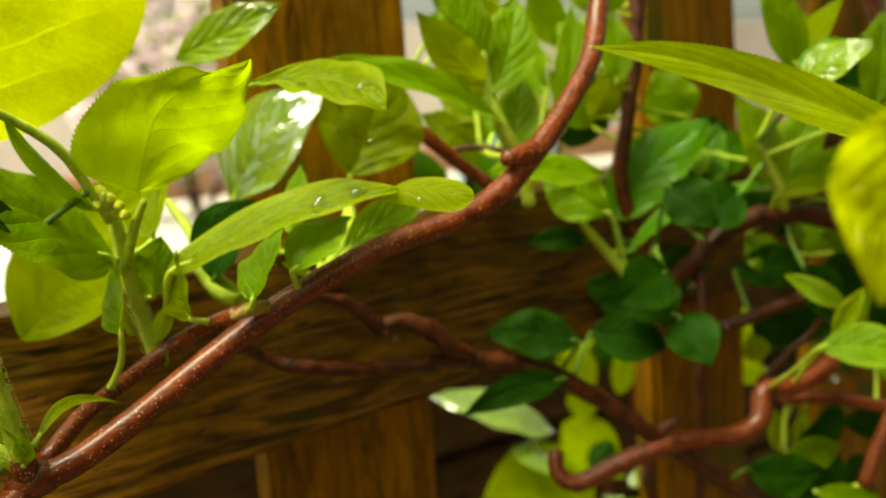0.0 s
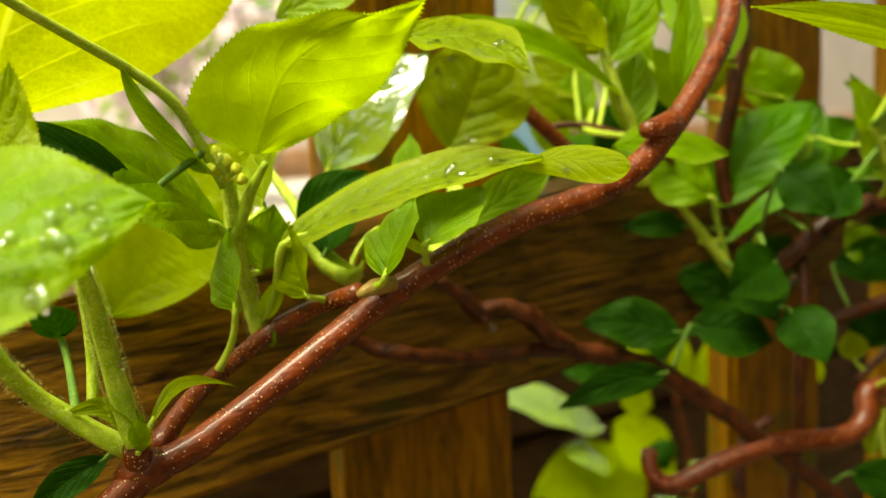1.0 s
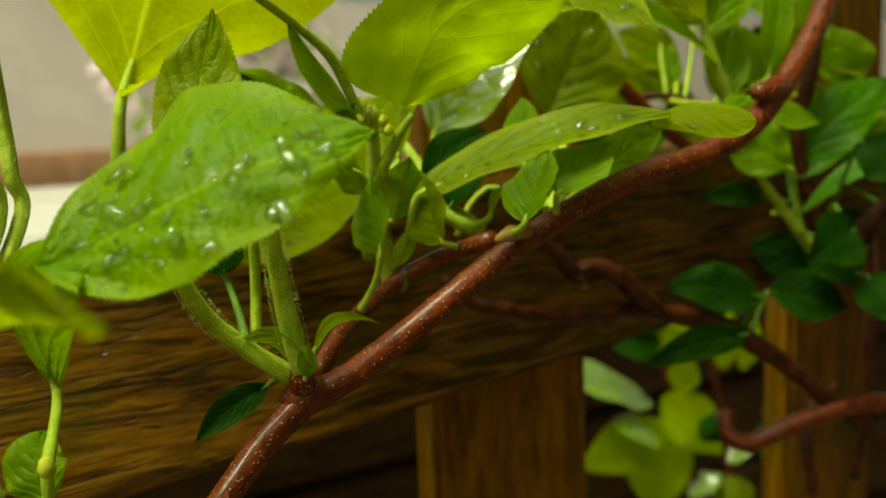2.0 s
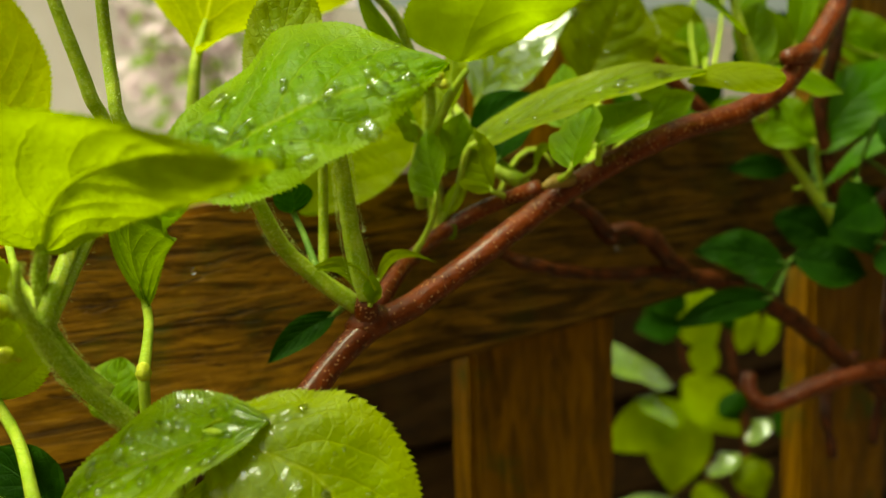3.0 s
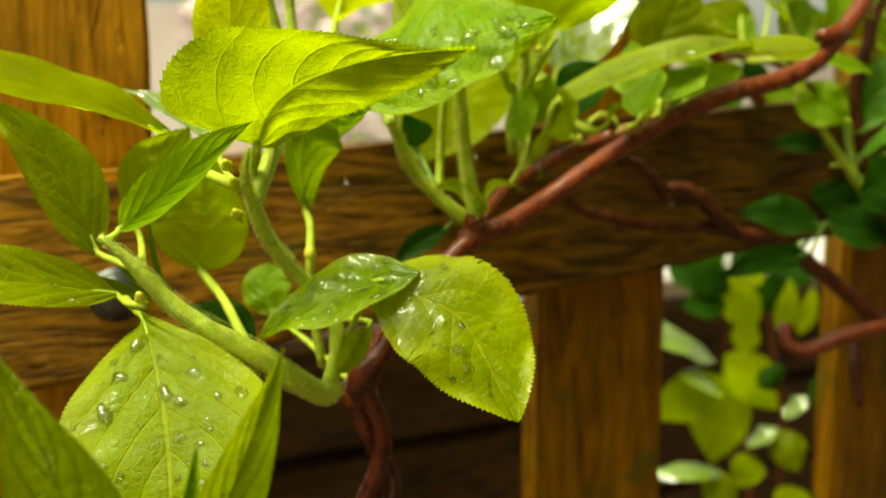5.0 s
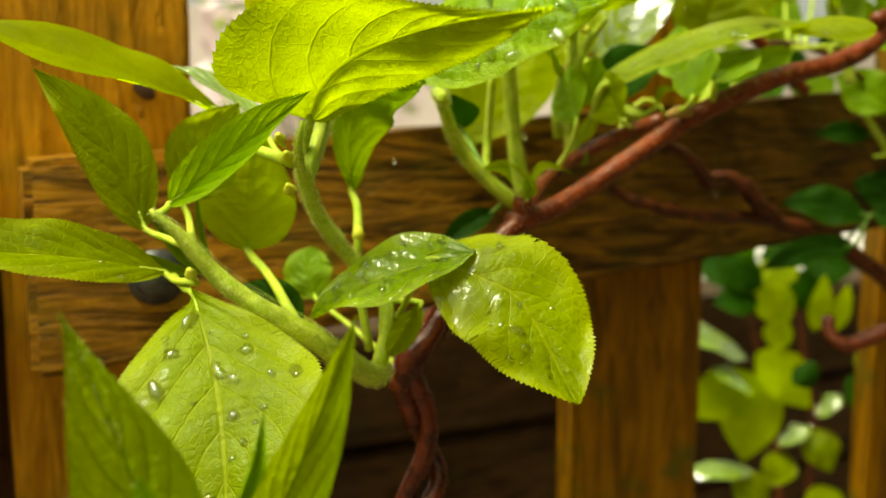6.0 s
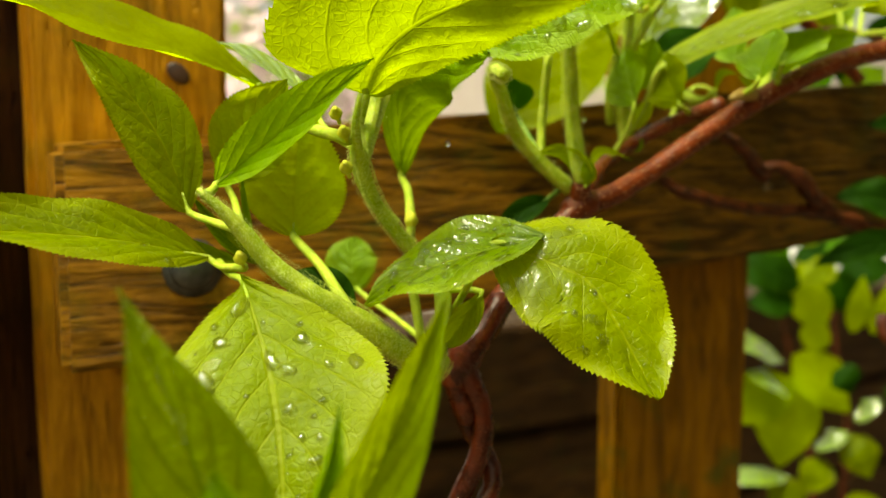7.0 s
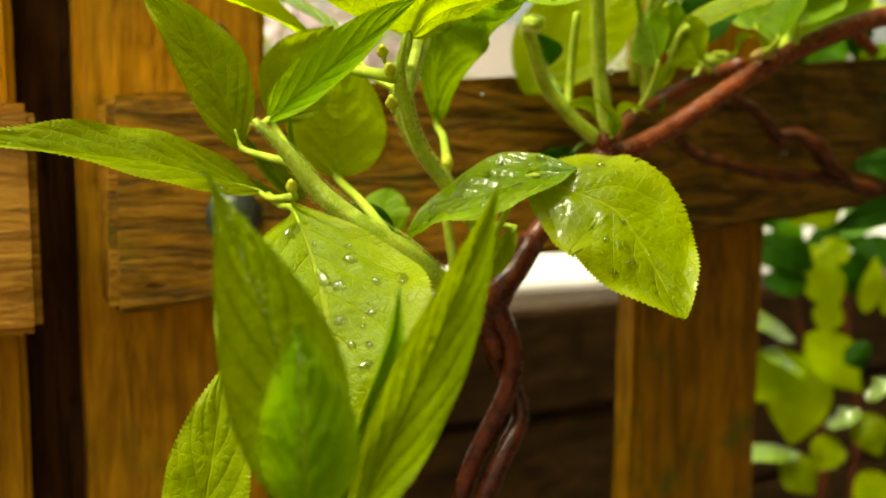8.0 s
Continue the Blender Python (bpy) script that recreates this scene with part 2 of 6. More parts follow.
# darker copy of the stalk for dark and deep leaves, shade in its colour
DARKSTALK = shoot_material("shaded_leaf_stalk", (0.07, 0.15, 0.012, 1), (0.12, 0.21, 0.02, 1), 0.15, 0.05)
BUDS = shoot_material("flower_bud", (0.42, 0.46, 0.02, 1), (0.62, 0.62, 0.06, 1), 0.25, 0.1)

WATER, wt, wp = nodes_of("water")
clear, bent, glint, edge_gloss, body_mix, both_ways = (wt.nodes.new(k) for k in ("ShaderNodeBsdfTransparent", "ShaderNodeBsdfRefraction", "ShaderNodeBsdfGlossy", "ShaderNodeLayerWeight", "ShaderNodeMixShader", "ShaderNodeMixShader"))
clear.inputs[0].default_value = (0.97, 0.99, 0.94, 1)
bent.inputs["IOR"].default_value, bent.inputs["Roughness"].default_value = 1.33, 0.0
body_mix.inputs[0].default_value = 0.75
glint.inputs["Roughness"].default_value = 0.03
rim_gloss = math_node(wt, "MULTIPLY_ADD", math_node(wt, "POWER", edge_gloss.outputs["Facing"], 4.0), 0.35, 0.05)
wt.links.new(clear.outputs[0], body_mix.inputs[1])
wt.links.new(bent.outputs[0], body_mix.inputs[2])
wt.links.new(rim_gloss, both_ways.inputs[0])
wt.links.new(body_mix.outputs[0], both_ways.inputs[1])
wt.links.new(glint.outputs[0], both_ways.inputs[2])
wt.links.new(both_ways.outputs[0], wt.nodes["Material Output"].inputs[0])


def plain_material(name, a, b, scale, rough=0.7, relief=0.4, metal=0.0, dist=0.004):
    m, t, p = nodes_of(name)
    vec = coords(t)
    k = noise_tex(t, vec, scale, 6, 0.65)
    put(t, p.inputs["Base Color"], mix(t, ramp(t, k, 0.3, 0.7), a, b))
    shiny(p, rough)
    p.inputs["Metallic"].default_value = metal
    bump(t, p, noise_tex(t, vec, scale * 5, 4), relief, dist)
    return m


HAIR = plain_material("plant_hair", (0.50, 0.60, 0.10, 1), (0.64, 0.70, 0.20, 1), 200, 0.5, 0.0)
ht = HAIR.node_tree
hair_glow, hair_mix = ht.nodes.new("ShaderNodeBsdfTranslucent"), ht.nodes.new("ShaderNodeMixShader")
hair_glow.inputs[0].default_value, hair_mix.inputs[0].default_value = (0.75, 0.82, 0.35, 1), 0.6
ht.links.new(ht.nodes["Principled BSDF"].outputs[0], hair_mix.inputs[1])
ht.links.new(hair_glow.outputs[0], hair_mix.inputs[2])
ht.links.new(hair_mix.outputs[0], ht.nodes["Material Output"].inputs[0])
SOIL = plain_material("soil", (0.05, 0.03, 0.018, 1), (0.12, 0.075, 0.04, 1), 20, 0.9, 0.8)
SLAB = plain_material("paving", (0.50, 0.46, 0.44, 1), (0.64, 0.60, 0.57, 1), 5, 0.35, 0.3)
RENDERED = plain_material("pale_wall", (0.58, 0.49, 0.46, 1), (0.70, 0.61, 0.58, 1), 2, 0.8, 0.2)
BLOCKER = plain_material("blocker_wall", (0.12, 0.10, 0.06, 1), (0.18, 0.15, 0.10, 1), 3, 0.85, 0.3)
BRICK = plain_material("brick", (0.42, 0.20, 0.10, 1), (0.58, 0.32, 0.18, 1), 8, 0.8, 0.3)
PINK = plain_material("blossom", (0.52, 0.36, 0.42, 1), (0.62, 0.46, 0.52, 1), 30, 0.6, 0.1)
BLUE = plain_material("blue_glaze", (0.06, 0.16, 0.26, 1), (0.12, 0.26, 0.38, 1), 8, 0.3, 0.1)
ZINC = plain_material("zinc", (0.05, 0.055, 0.05, 1), (0.14, 0.15, 0.14, 1), 120, 0.42, 0.3, 0.9, 0.0005)
KNOTWOOD = plain_material("knot_wood", (0.03, 0.012, 0.006, 1), (0.06, 0.022, 0.008, 1), 200, 0.5, 0.5, 0.0, 0.001)


# ---- building helpers
def origin_of(parent):
    o = Vector((0, 0, 0))
    while parent is not None:
        o += parent.location
        parent = parent.parent
    return o


def part(name, bm, material, parent=None, label="", smooth=True):
    o = origin_of(parent)
    bmesh.ops.translate(bm, verts=bm.verts, vec=-o)
    me = bpy.data.meshes.new(name)
    bm.to_mesh(me)
    bm.free()
    me.materials.append(material)
    if smooth:
        me.polygons.foreach_set("use_smooth", [True] * len(me.polygons))
    ob = new(name, me)
    ob.parent = parent
    return tagged(ob, label)


def thing(name, at, label, category, group="", kind=""):
    e = new(name)
    e.location = at
    e.empty_display_size = 0.02
    return tagged(e, label, category, group, kind)


def spline(points, radii, step=0.0035):
    """Samples of a smooth line through the points, with radius."""
    pts = [Vector(p) for p in points]
    if len(radii) < len(pts):
        radii = [radii[0] + (radii[-1] - radii[0]) * i / max(1, len(pts) - 1) for i in range(len(pts))]
    out = []
    ext = [pts[0] * 2 - pts[1]] + pts + [pts[-1] * 2 - pts[-2]]
    for i in range(len(pts) - 1):
        a, b, c, d = ext[i:i + 4]
        n = max(2, min(40, int((c - b).length / step)))
        for j in range(n):
            s = j / n
            p = 0.5 * (2 * b + (c - a) * s + (2 * a - 5 * b + 4 * c - d) * s * s + (3 * b - a - 3 * c + d) * s ** 3)
            out.append((p, radii[i] * (1 - s) + radii[i + 1] * s))
    out.append((pts[-1], radii[-1]))
    return out


def tube_into(bm, samples, sides=12, knob=0.0, seed=0.0, ridge=0.0):
    """A closed, slightly uneven tube along the samples."""
    rings, up = [], Vector((0.3, -0.5, 0.8))
    n = len(samples)
    for i, (p, r) in enumerate(samples):
        d = (samples[min(i + 1, n - 1)][0] - samples[max(i - 1, 0)][0]).normalized()
        x = up.cross(d).normalized()
        y = d.cross(x)
        up = y if y.length > 0.5 else up
        ring = []
        for k in range(sides):
            a = 2 * math.pi * k / sides
            w = x * math.cos(a) + y * math.sin(a)
            q = p + w * r
            s = 1 + ridge * math.cos(5 * a + 3 * noise.noise(p * 60)) + (0.05 + knob) * noise.noise(q * 170 + Vector((seed, 0, 0))) + knob * 0.6 * noise.noise(q * 420)
            ring.append(bm.verts.new(p + w * r * s))
        rings.append(ring)
    for a, b in zip(rings, rings[1:]):
        for k in range(sides):
            bm.faces.new((a[k], a[(k + 1) % sides], b[(k + 1) % sides], b[k]))
    for ring, p, flip in ((rings[0], samples[0], True), (rings[-1], samples[-1], False)):
        d = (samples[1][0] - samples[0][0]) if flip else (samples[-1][0] - samples[-2][0])
        tip = bm.verts.new(p[0] + d.normalized() * p[1] * (-0.5 if flip else 0.5))
        for k in range(sides):
            f = (ring[(k + 1) % sides], ring[k], tip)
            bm.faces.new(f if flip else f[::-1])


NODES = {}


def stem(vine, name, material, points, radii, label="", knob=0.0, hairs=0):
    s = spline(points, radii, 0.0007 if name == "flower_bud" else 0.0020 if hairs else 0.0035)
    NODES.setdefault(vine.name, []).extend(s)
    bm = bmesh.new()
    knob = max(knob, 0.10 if hairs > 60 else 0.0)
    tube_into(bm, s, 20 if hairs else 12 if radii[0] > 0.002 else 8, knob, len(s) * 0.7, 0.07 if hairs else 0.0)
    rnd = random.Random(len(s) * 31 + hairs)
    for _ in range(hairs * 20):
        i = rnd.randrange(len(s) - 1)
        p, r = s[i]
        d = (s[i + 1][0] - p).normalized()
        w = d.orthogonal()
        w.rotate(Matrix.Rotation(rnd.uniform(0, 2 * math.pi), 3, d))
        p = p.lerp(s[i + 1][0], rnd.random())
        q = p + w * r * 0.95
        e = q + (w + d * rnd.uniform(-0.3, 0.8)).normalized() * rnd.uniform(0.0002, 0.0010)
        t = d.cross(w) * 0.00006
        bm.faces.new((bm.verts.new(q - t), bm.verts.new(q + t), bm.verts.new(e))).material_index = 1
    made = part(name, bm, material, vine, label)
    if hairs:
        made.data.materials.append(HAIR)
    return made


DROPS = bmesh.new()
drop_rnd = random.Random(5)


def bead(bm, p, n, r, flat=0.55, sides=10, rings=4, stretch=1.0, uneven=0.0, closed=True):
    """One lens-shaped drop that sits on a surface."""
    n = n.normalized()
    x = n.orthogonal().normalized()
    x.rotate(Matrix.Rotation(drop_rnd.uniform(0, 6), 3, n))
    y = n.cross(x)
    top = bm.verts.new(p + n * r * flat)
    last = None
    for i in range(1, rings + 1):
        a = math.pi * (0.62 if closed else 0.5) * i / rings
        ring = [bm.verts.new(p + n * r * flat * math.cos(a) + (x * math.cos(b) * stretch + y * math.sin(b)) * r * math.sin(a) * (1 + uneven * noise.noise(Vector((math.cos(b), math.sin(b), p.x * 900)))))
                for b in (2 * math.pi * k / sides for k in range(sides))]
        for k in range(sides):
            if last is None:
                bm.faces.new((top, ring[k], ring[(k + 1) % sides]))
            else:
                bm.faces.new((last[k], ring[k], ring[(k + 1) % sides], last[(k + 1) % sides]))
        last = ring
    if closed:
        bm.faces.new(last[::-1])


LEAF_LABEL = {
    "pale": "pale yellow-green leaf with light shining through",
    "lit_pale": "pale yellow leaf with strong light put into its colour, veins showing",
    "wrinkled": "wrinkled yellow-green leaf with light shining through",
    "spring": "fresh spring-green toothed leaf beaded with rain",
    "young": "fresh yellow-green toothed leaf, wet with rain",
    "tender": "tender downy light green leaf at the shoot tip",
    "inner": "tender inner leaf, still folded, deeper green",
    "mid": "fresh mid-green oval leaf",
    "gloss": "wet leaf with a white sheen of sky",
    "wet": "glossy rain-wet green leaf",
    "rain": "yellow-green toothed leaf under a film of rain",
    "deep": "glossy deep green oval leaf",
    "dark": "dark green oval leaf with shade put into its colour",
}
count = [0]


def leaf(vine, kind, base=None, tip=None, width=0.03, up=(0, 0, 1), bend=0.05, fold=0.05, wide=0.42, teeth=1, stalk=None, stalk_r=0.0010, drops=0, sway=0.0, q=1.3, down=0, dew=1.0, spine=None, halves=None, lift=(0.0, 0.0), curl=(0.0, 0.0), up_tip=None, full=0.82, relief=1.0):
    """One leaf: a toothed oval blade, quilted between its side veins and arched along its length, with its stalk.
    With a spine the midrib runs through those points; halves: the width of each side of it; lift and curl: the angles
    by which each side rises from the midrib and bends on towards its edge; up turns to up_tip along it."""
    count[0] += 1
    seed = count[0] * 7.31
    if spine:
        line = [p for p, _ in spline(spine, [1.0], 0.0008)]
        run = [0.0]
        for e, f in zip(line, line[1:]):
            run.append(run[-1] + (f - e).length)
        base, tip, length = line[0], line[-1], run[-1]
        axis = (tip - base).normalized()
        width = halves[0] + halves[1]
        ups = Vector(up).normalized(), Vector(up_tip or up).normalized()
        up = ups[0]
    else:
        base, tip, up = Vector(base), Vector(tip), Vector(up).normalized()
        axis = tip - base
        length = axis.length
        axis /= length
    up = (up - axis * up.dot(axis)).normalized()
    across = axis.cross(up)
    wides, qs = (wide if isinstance(wide, tuple) else (wide, wide)), (q if isinstance(q, tuple) else (q, q))
    ps = [b * a / (1 - a) for a, b in zip(wides, qs)]
    peaks = [a ** c * (1 - a) ** b for a, b, c in zip(wides, qs, ps)]
    nu = max(24, min(180, int(length / 0.00035))) // 3 * 3 if teeth else 24
    nv = 9 if teeth else 5

    def along(u):
        d = min(max(u, 0.0), 1.0) * length
        k = 0
        lo, hi = 0, len(run) - 1
        while hi - lo > 1:
            k = (lo + hi) // 2
            lo, hi = (k, hi) if run[k] <= d else (lo, k)
        f = (d - run[lo]) / max(run[hi] - run[lo], 1e-9)
        return line[lo].lerp(line[hi], f), (line[min(hi + 2, len(line) - 1)] - line[max(lo - 2, 0)]).normalized()

    def quilt(u, v):
        edge = abs(v)
        saw = (u - 0.42 * edge ** 1.15) * 6.0
        tri = abs(saw - math.floor(saw) - 0.5) * 2
        puff = (min(1.0, tri * 1.6) ** 0.7 - 0.5) * (1 - edge ** 3) * min(1.0, edge * 6)
        rib = -0.9 * math.exp(-(edge / 0.07) ** 2)
        cell = noise.noise(Vector((u * length * 700 + seed, v * width * 350, seed)))
        return relief * (0.2 if kind == "gloss" else 1.0) * 0.00065 * min(1.3, width / 0.03) * (puff + rib + 0.35 * cell * (1 - edge ** 4))

    def at(u, v, tooth=0.0):
        side = 0 if v < 0 else 1
        w = (max(u, 0.0) ** ps[side] * max(1 - u, 0.0) ** qs[side]) / peaks[side]
        edge = abs(v)
        ripple = (noise.noise(Vector((u * 5 + seed, v * 1.6, seed * 0.3))) * 0.09 * edge + noise.noise(Vector((u * 2 + seed, v * 0.8, seed))) * 0.05) * width
        ripple += quilt(u, v)
        if spine:
            w = w ** full * halves[side] + tooth
            m, d = along(u)
            n = ups[0].lerp(ups[1], u)
            n = (n - d * n.dot(d)).normalized()
            c = d.cross(n)
            angle = radians(lift[side] + curl[side] * edge * 0.5)
            return m + (c * math.copysign(math.cos(angle), v) + n * math.sin(angle)) * edge * w + n * ripple
        w = w ** full * width * 0.5 + tooth
        shift = sway * length * math.sin(math.pi * u)
        rise = bend * length * 4 * u * (1 - u) + fold * width * edge ** 1.4 * min(1.0, w / (width * 0.3))
        return base + axis * length * u + across * (shift + v * w) + up * (rise + ripple)

    bm = bmesh.new()
    uvs = bm.loops.layers.uv.new("UVMap")
    grid = []
    jag = random.Random(int(seed * 100))
    size = min(1.0, width / 0.03)
    for i in range(nu + 1):
        u = i / nu
        t, ahead = 0.0, 0.0
        if teeth and 1 < i < nu:
            t = (-0.00024, 0.00010, 0.00062)[i % 3] * size * jag.uniform(0.7, 1.3)
            ahead = (-0.5, 0.1, 0.75)[i % 3] / nu
        row = []
        for j in range(-nv, nv + 1):
            v = j / nv
            rim = abs(j) == nv
            row.append((bm.verts.new(at(min(1.0, u + ahead) if rim else u, v, t if rim else 0.0)), u, v))
        grid.append(row)
    for a, b in zip(grid, grid[1:]):
        for j in range(2 * nv):
            f = bm.faces.new((a[j][0], a[j + 1][0], b[j + 1][0], b[j][0]))
            for loop, (_, u, v) in zip(f.loops, (a[j], a[j + 1], b[j + 1], b[j])):
                loop[uvs].uv = (u, v * 0.5 + 0.5)
    hair = random.Random(int(seed * 10))
    for k in range(down):
        u = hair.uniform(0.03, 0.97)
        v = hair.choice((-1, 1)) * (1.0 if k % 3 == 0 else hair.uniform(0.0, 0.12) if k % 3 == 1 else hair.uniform(0.1, 0.95))
        f = at(u, v)
        n = (at(u + 0.02, v) - f).cross(at(u, v * 0.95 + 0.01) - f).normalized()
        n = n if n.dot(up) > 0 else -n
        aim = n * hair.uniform(0.3, 1.0) + axis * hair.uniform(0.1, 0.8) + across * (hair.uniform(-0.4, 0.4) + (1.2 * v if k % 3 == 0 else 0.0))
        e = f + aim.normalized() * hair.uniform(0.0004, 0.0011)
        t = axis.cross(aim).normalized() * 0.00005
        bm.faces.new((bm.verts.new(f - t), bm.verts.new(f + t), bm.verts.new(e))).material_index = 1
    blade = part("leaf", bm, LEAF[kind], vine, LEAF_LABEL[kind])
    if down:
        blade.data.materials.append(HAIR)
    if stalk is None and NODES.get(vine.name):
        near = min(NODES[vine.name], key=lambda s: (s[0] - base).length)
        stalk = near[0] if (near[0] - base).length < 0.06 else None
    if stalk and (Vector(stalk) - base).length > 0.0015:
        stalk = Vector(stalk)
        reach = (base - stalk).length
        mid = stalk.lerp(base, 0.55) - up * reach * 0.08
        s = spline([stalk, mid, base, at(0.10, 0.0)], [stalk_r * 1.25, stalk_r, stalk_r * 0.95, stalk_r * 0.4], 0.003)
        bm = bmesh.new()
        tube_into(bm, s, 8, 0.03, seed)
        part("petiole", bm, DARKSTALK if kind in ("dark", "deep") else STALK, blade)
    for _ in range(drops):
        u, v = drop_rnd.uniform(0.12, 0.9), drop_rnd.uniform(-0.85, 0.85)
        c = at(u, v)
        n = (at(u + 0.02, v) - c).cross(at(u, v + 0.05) - c)
        if n.dot(up) < 0:
            n = -n
        r = (0.00022 + 0.0013 * drop_rnd.random() ** 3.5) * dew
        bead(DROPS, c, n, r, 0.6, 14 if r > 0.0005 else 7, 5 if r > 0.0005 else 3, drop_rnd.uniform(1.0, 1.3 + 500 * r), 0.35, False)
    return blade


def board_into(bm, lo, hi, cuts, rough=0.0006, slope=0.0, bevel=0.003, seed=0.0):
    """A sawn board between two corners with eased, uneven edges; slope: rise per metre along x."""
    lo, hi = Vector(lo), Vector(hi)
    made = bmesh.ops.create_cube(bm, size=1.0)
    mid, size = (lo + hi) / 2, hi - lo
    for v in made["verts"]:
        v.co = Vector((mid[i] + v.co[i] * size[i] for i in range(3)))
    edges = list({e for v in made["verts"] for e in v.link_edges})
    bmesh.ops.bevel(bm, geom=edges, offset=bevel, segments=2, affect="EDGES")
    far = max(range(3), key=lambda i: size[i])
    for c in range(1, cuts):
        co = lo.copy()
        co[far] = lo[far] + size[far] * c / cuts
        no = Vector((0, 0, 0))
        no[far] = 1
        bmesh.ops.bisect_plane(bm, geom=bm.verts[:] + bm.edges[:] + bm.faces[:], plane_co=co, plane_no=no)
    for v in bm.verts:
        v.co += Vector((noise.noise(v.co * 40 + Vector((seed, 0, 0))), noise.noise(v.co * 40 + Vector((0, seed, 5))), noise.noise(v.co * 40 + Vector((9, 0, seed))))) * rough * 2
        v.co.z += (v.co.x - lo.x) * slope


# ---- the setting
# unseen wall, added behind the viewer to cut the light from the front
b = bmesh.new()
board_into(b, (-0.2, -2.0, 0), (8, -1.75, 5.2), 6, 0.002, 0.0, 0.01)
tagged(part("wall_house", b, BLOCKER, None, "", False), "plain grey-brown wall added behind the viewer to block front light", "wall", kind="structure")
bm = bmesh.new()
bmesh.ops.create_grid(bm, x_segments=40, y_segments=40, size=60)
tagged(part("ground", bm, SOIL), "dark damp garden soil around the fence", "ground", kind="structure")


def fence_panel(label, rail_x, rail_z, pickets, slope, rail_wood, picket_wood):
    panel = thing("picket_fence", ((rail_x[0] + rail_x[1]) / 2, 0.40, 0), label, "fence", "garden fence")
    for z in (rail_z, 0.32):
        b = bmesh.new()
        board_into(b, (rail_x[0], 0.372, z), (rail_x[1], 0.411, z + 0.079), max(2, int((rail_x[1] - rail_x[0]) / 0.012)), 0.0007, slope, 0.003, z)
        part("rail", b, rail_wood, panel, "wet rough-sawn brown timber rail", False)
    for i, (x0, x1) in enumerate(pickets):
        b = bmesh.new()
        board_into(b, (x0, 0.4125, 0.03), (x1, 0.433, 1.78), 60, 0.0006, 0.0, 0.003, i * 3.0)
        # the gate's leftmost picket takes the lighter wood with light painted in
        part("picket", b, LIT_PICKET_WOOD if i == 0 else picket_wood, panel, "orange-brown stained timber picket", False)
    return panel


b = bmesh.new()
board_into(b, (-0.165, 0.436, 0.0), (-0.085, 0.515, 1.85), 40, 0.0008, 0.0, 0.004, 2.2)
tagged(part("fence_post", b, POST_WOOD, None, "", False), "dark brown square timber fence post behind the panels", "post", "garden fence")
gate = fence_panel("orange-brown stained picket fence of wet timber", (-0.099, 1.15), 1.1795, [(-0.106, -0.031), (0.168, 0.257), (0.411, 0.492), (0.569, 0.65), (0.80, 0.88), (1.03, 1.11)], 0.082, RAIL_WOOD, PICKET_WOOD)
side = fence_panel("orange-brown stained timber fence panel beside a gap", (-1.4, -0.122), 1.176, [(-0.212, -0.127), (-0.42, -0.33), (-0.62, -0.54), (-0.84, -0.75), (-1.05, -0.96), (-1.28, -1.19)], 0.0, LIT_RAIL_WOOD, LIT_PICKET_WOOD)

def coach_bolt(x, z, r):
    bolt = thing("coach_bolt", (x, 0.372, z), "dark wet zinc dome-headed bolt in the rail", "bolt")
    b = bmesh.new()
    bead(b, Vector((x, 0.371, z)), Vector((0, -1, 0)), r, 0.55, 24, 6)
    part("bolt_head", b, ZINC, bolt)
    b = bmesh.new()
    bead(b, Vector((x, 0.3715, z)), Vector((0, -1, 0)), r * 1.3, 0.10, 24, 3)
    part("washer", b, ZINC, bolt)


coach_bolt(-0.0549, 1.2152, 0.0085)
b = bmesh.new()
bead(b, Vector((-0.0502, 0.4122, 1.2867)), Vector((0, -1, 0)), 0.0035, 0.2, 14, 4, 1.5)
part("wood_knot", b, KNOTWOOD, gate.children[2], "dark knot in the wood")

wall = thing("sleeper_wall", (0.5, 1.08, 0), "dark brown stacked timber sleeper retaining wall", "retaining wall", kind="structure")
for k in range(7):
    b = bmesh.new()
    board_into(b, (-3.5, 1.02 + 0.004 * (k % 2), 0.148 * k), (4.5, 1.16, 0.148 * k + 0.144), 40, 0.003, 0.0, 0.008, k * 1.7)
    part("sleeper", b, SLEEPER_WOOD, wall, "", False)
terrace = thing("terrace", (0.5, 3, 0), "pale paved terrace, wet and bright under the sky", "paving", kind="structure")
slab = None
for i in range(9):
    for j in range(5):
        x, y = -3.4 + i * 0.85, 1.18 + j * 0.66
        if slab is None:
            b = bmesh.new()
            board_into(b, (-0.42, -0.325, -0.05), (0.42, 0.325, 0.0), 2, 0.001, 0, 0.006)
            bmesh.ops.translate(b, verts=b.verts, vec=terrace.location)
            slab = part("slab", b, SLAB, terrace, "", False)
            piece = slab
        else:
            piece = slab.copy()
            scene.collection.objects.link(piece)
        piece.location = (x + 0.42 - 0.5, y + 0.325 - 3, 1.03 + 0.002 * ((i * 3 + j) % 3))
far = thing("garden_wall", (0.5, 4.8, 0), "pale rendered garden wall with brick courses", "wall", kind="structure")
b = bmesh.new()
board_into(b, (-8, 4.7, 0), (10, 4.95, 1.9), 4, 0.002, 0, 0.01)
part("wall_body", b, RENDERED, far, "", False)
b = bmesh.new()
board_into(b, (-8, 4.67, 0.98), (10, 4.72, 1.18), 4, 0.002, 0, 0.01)
part("brick_course", b, BRICK, far, "orange brick plinth course", False)


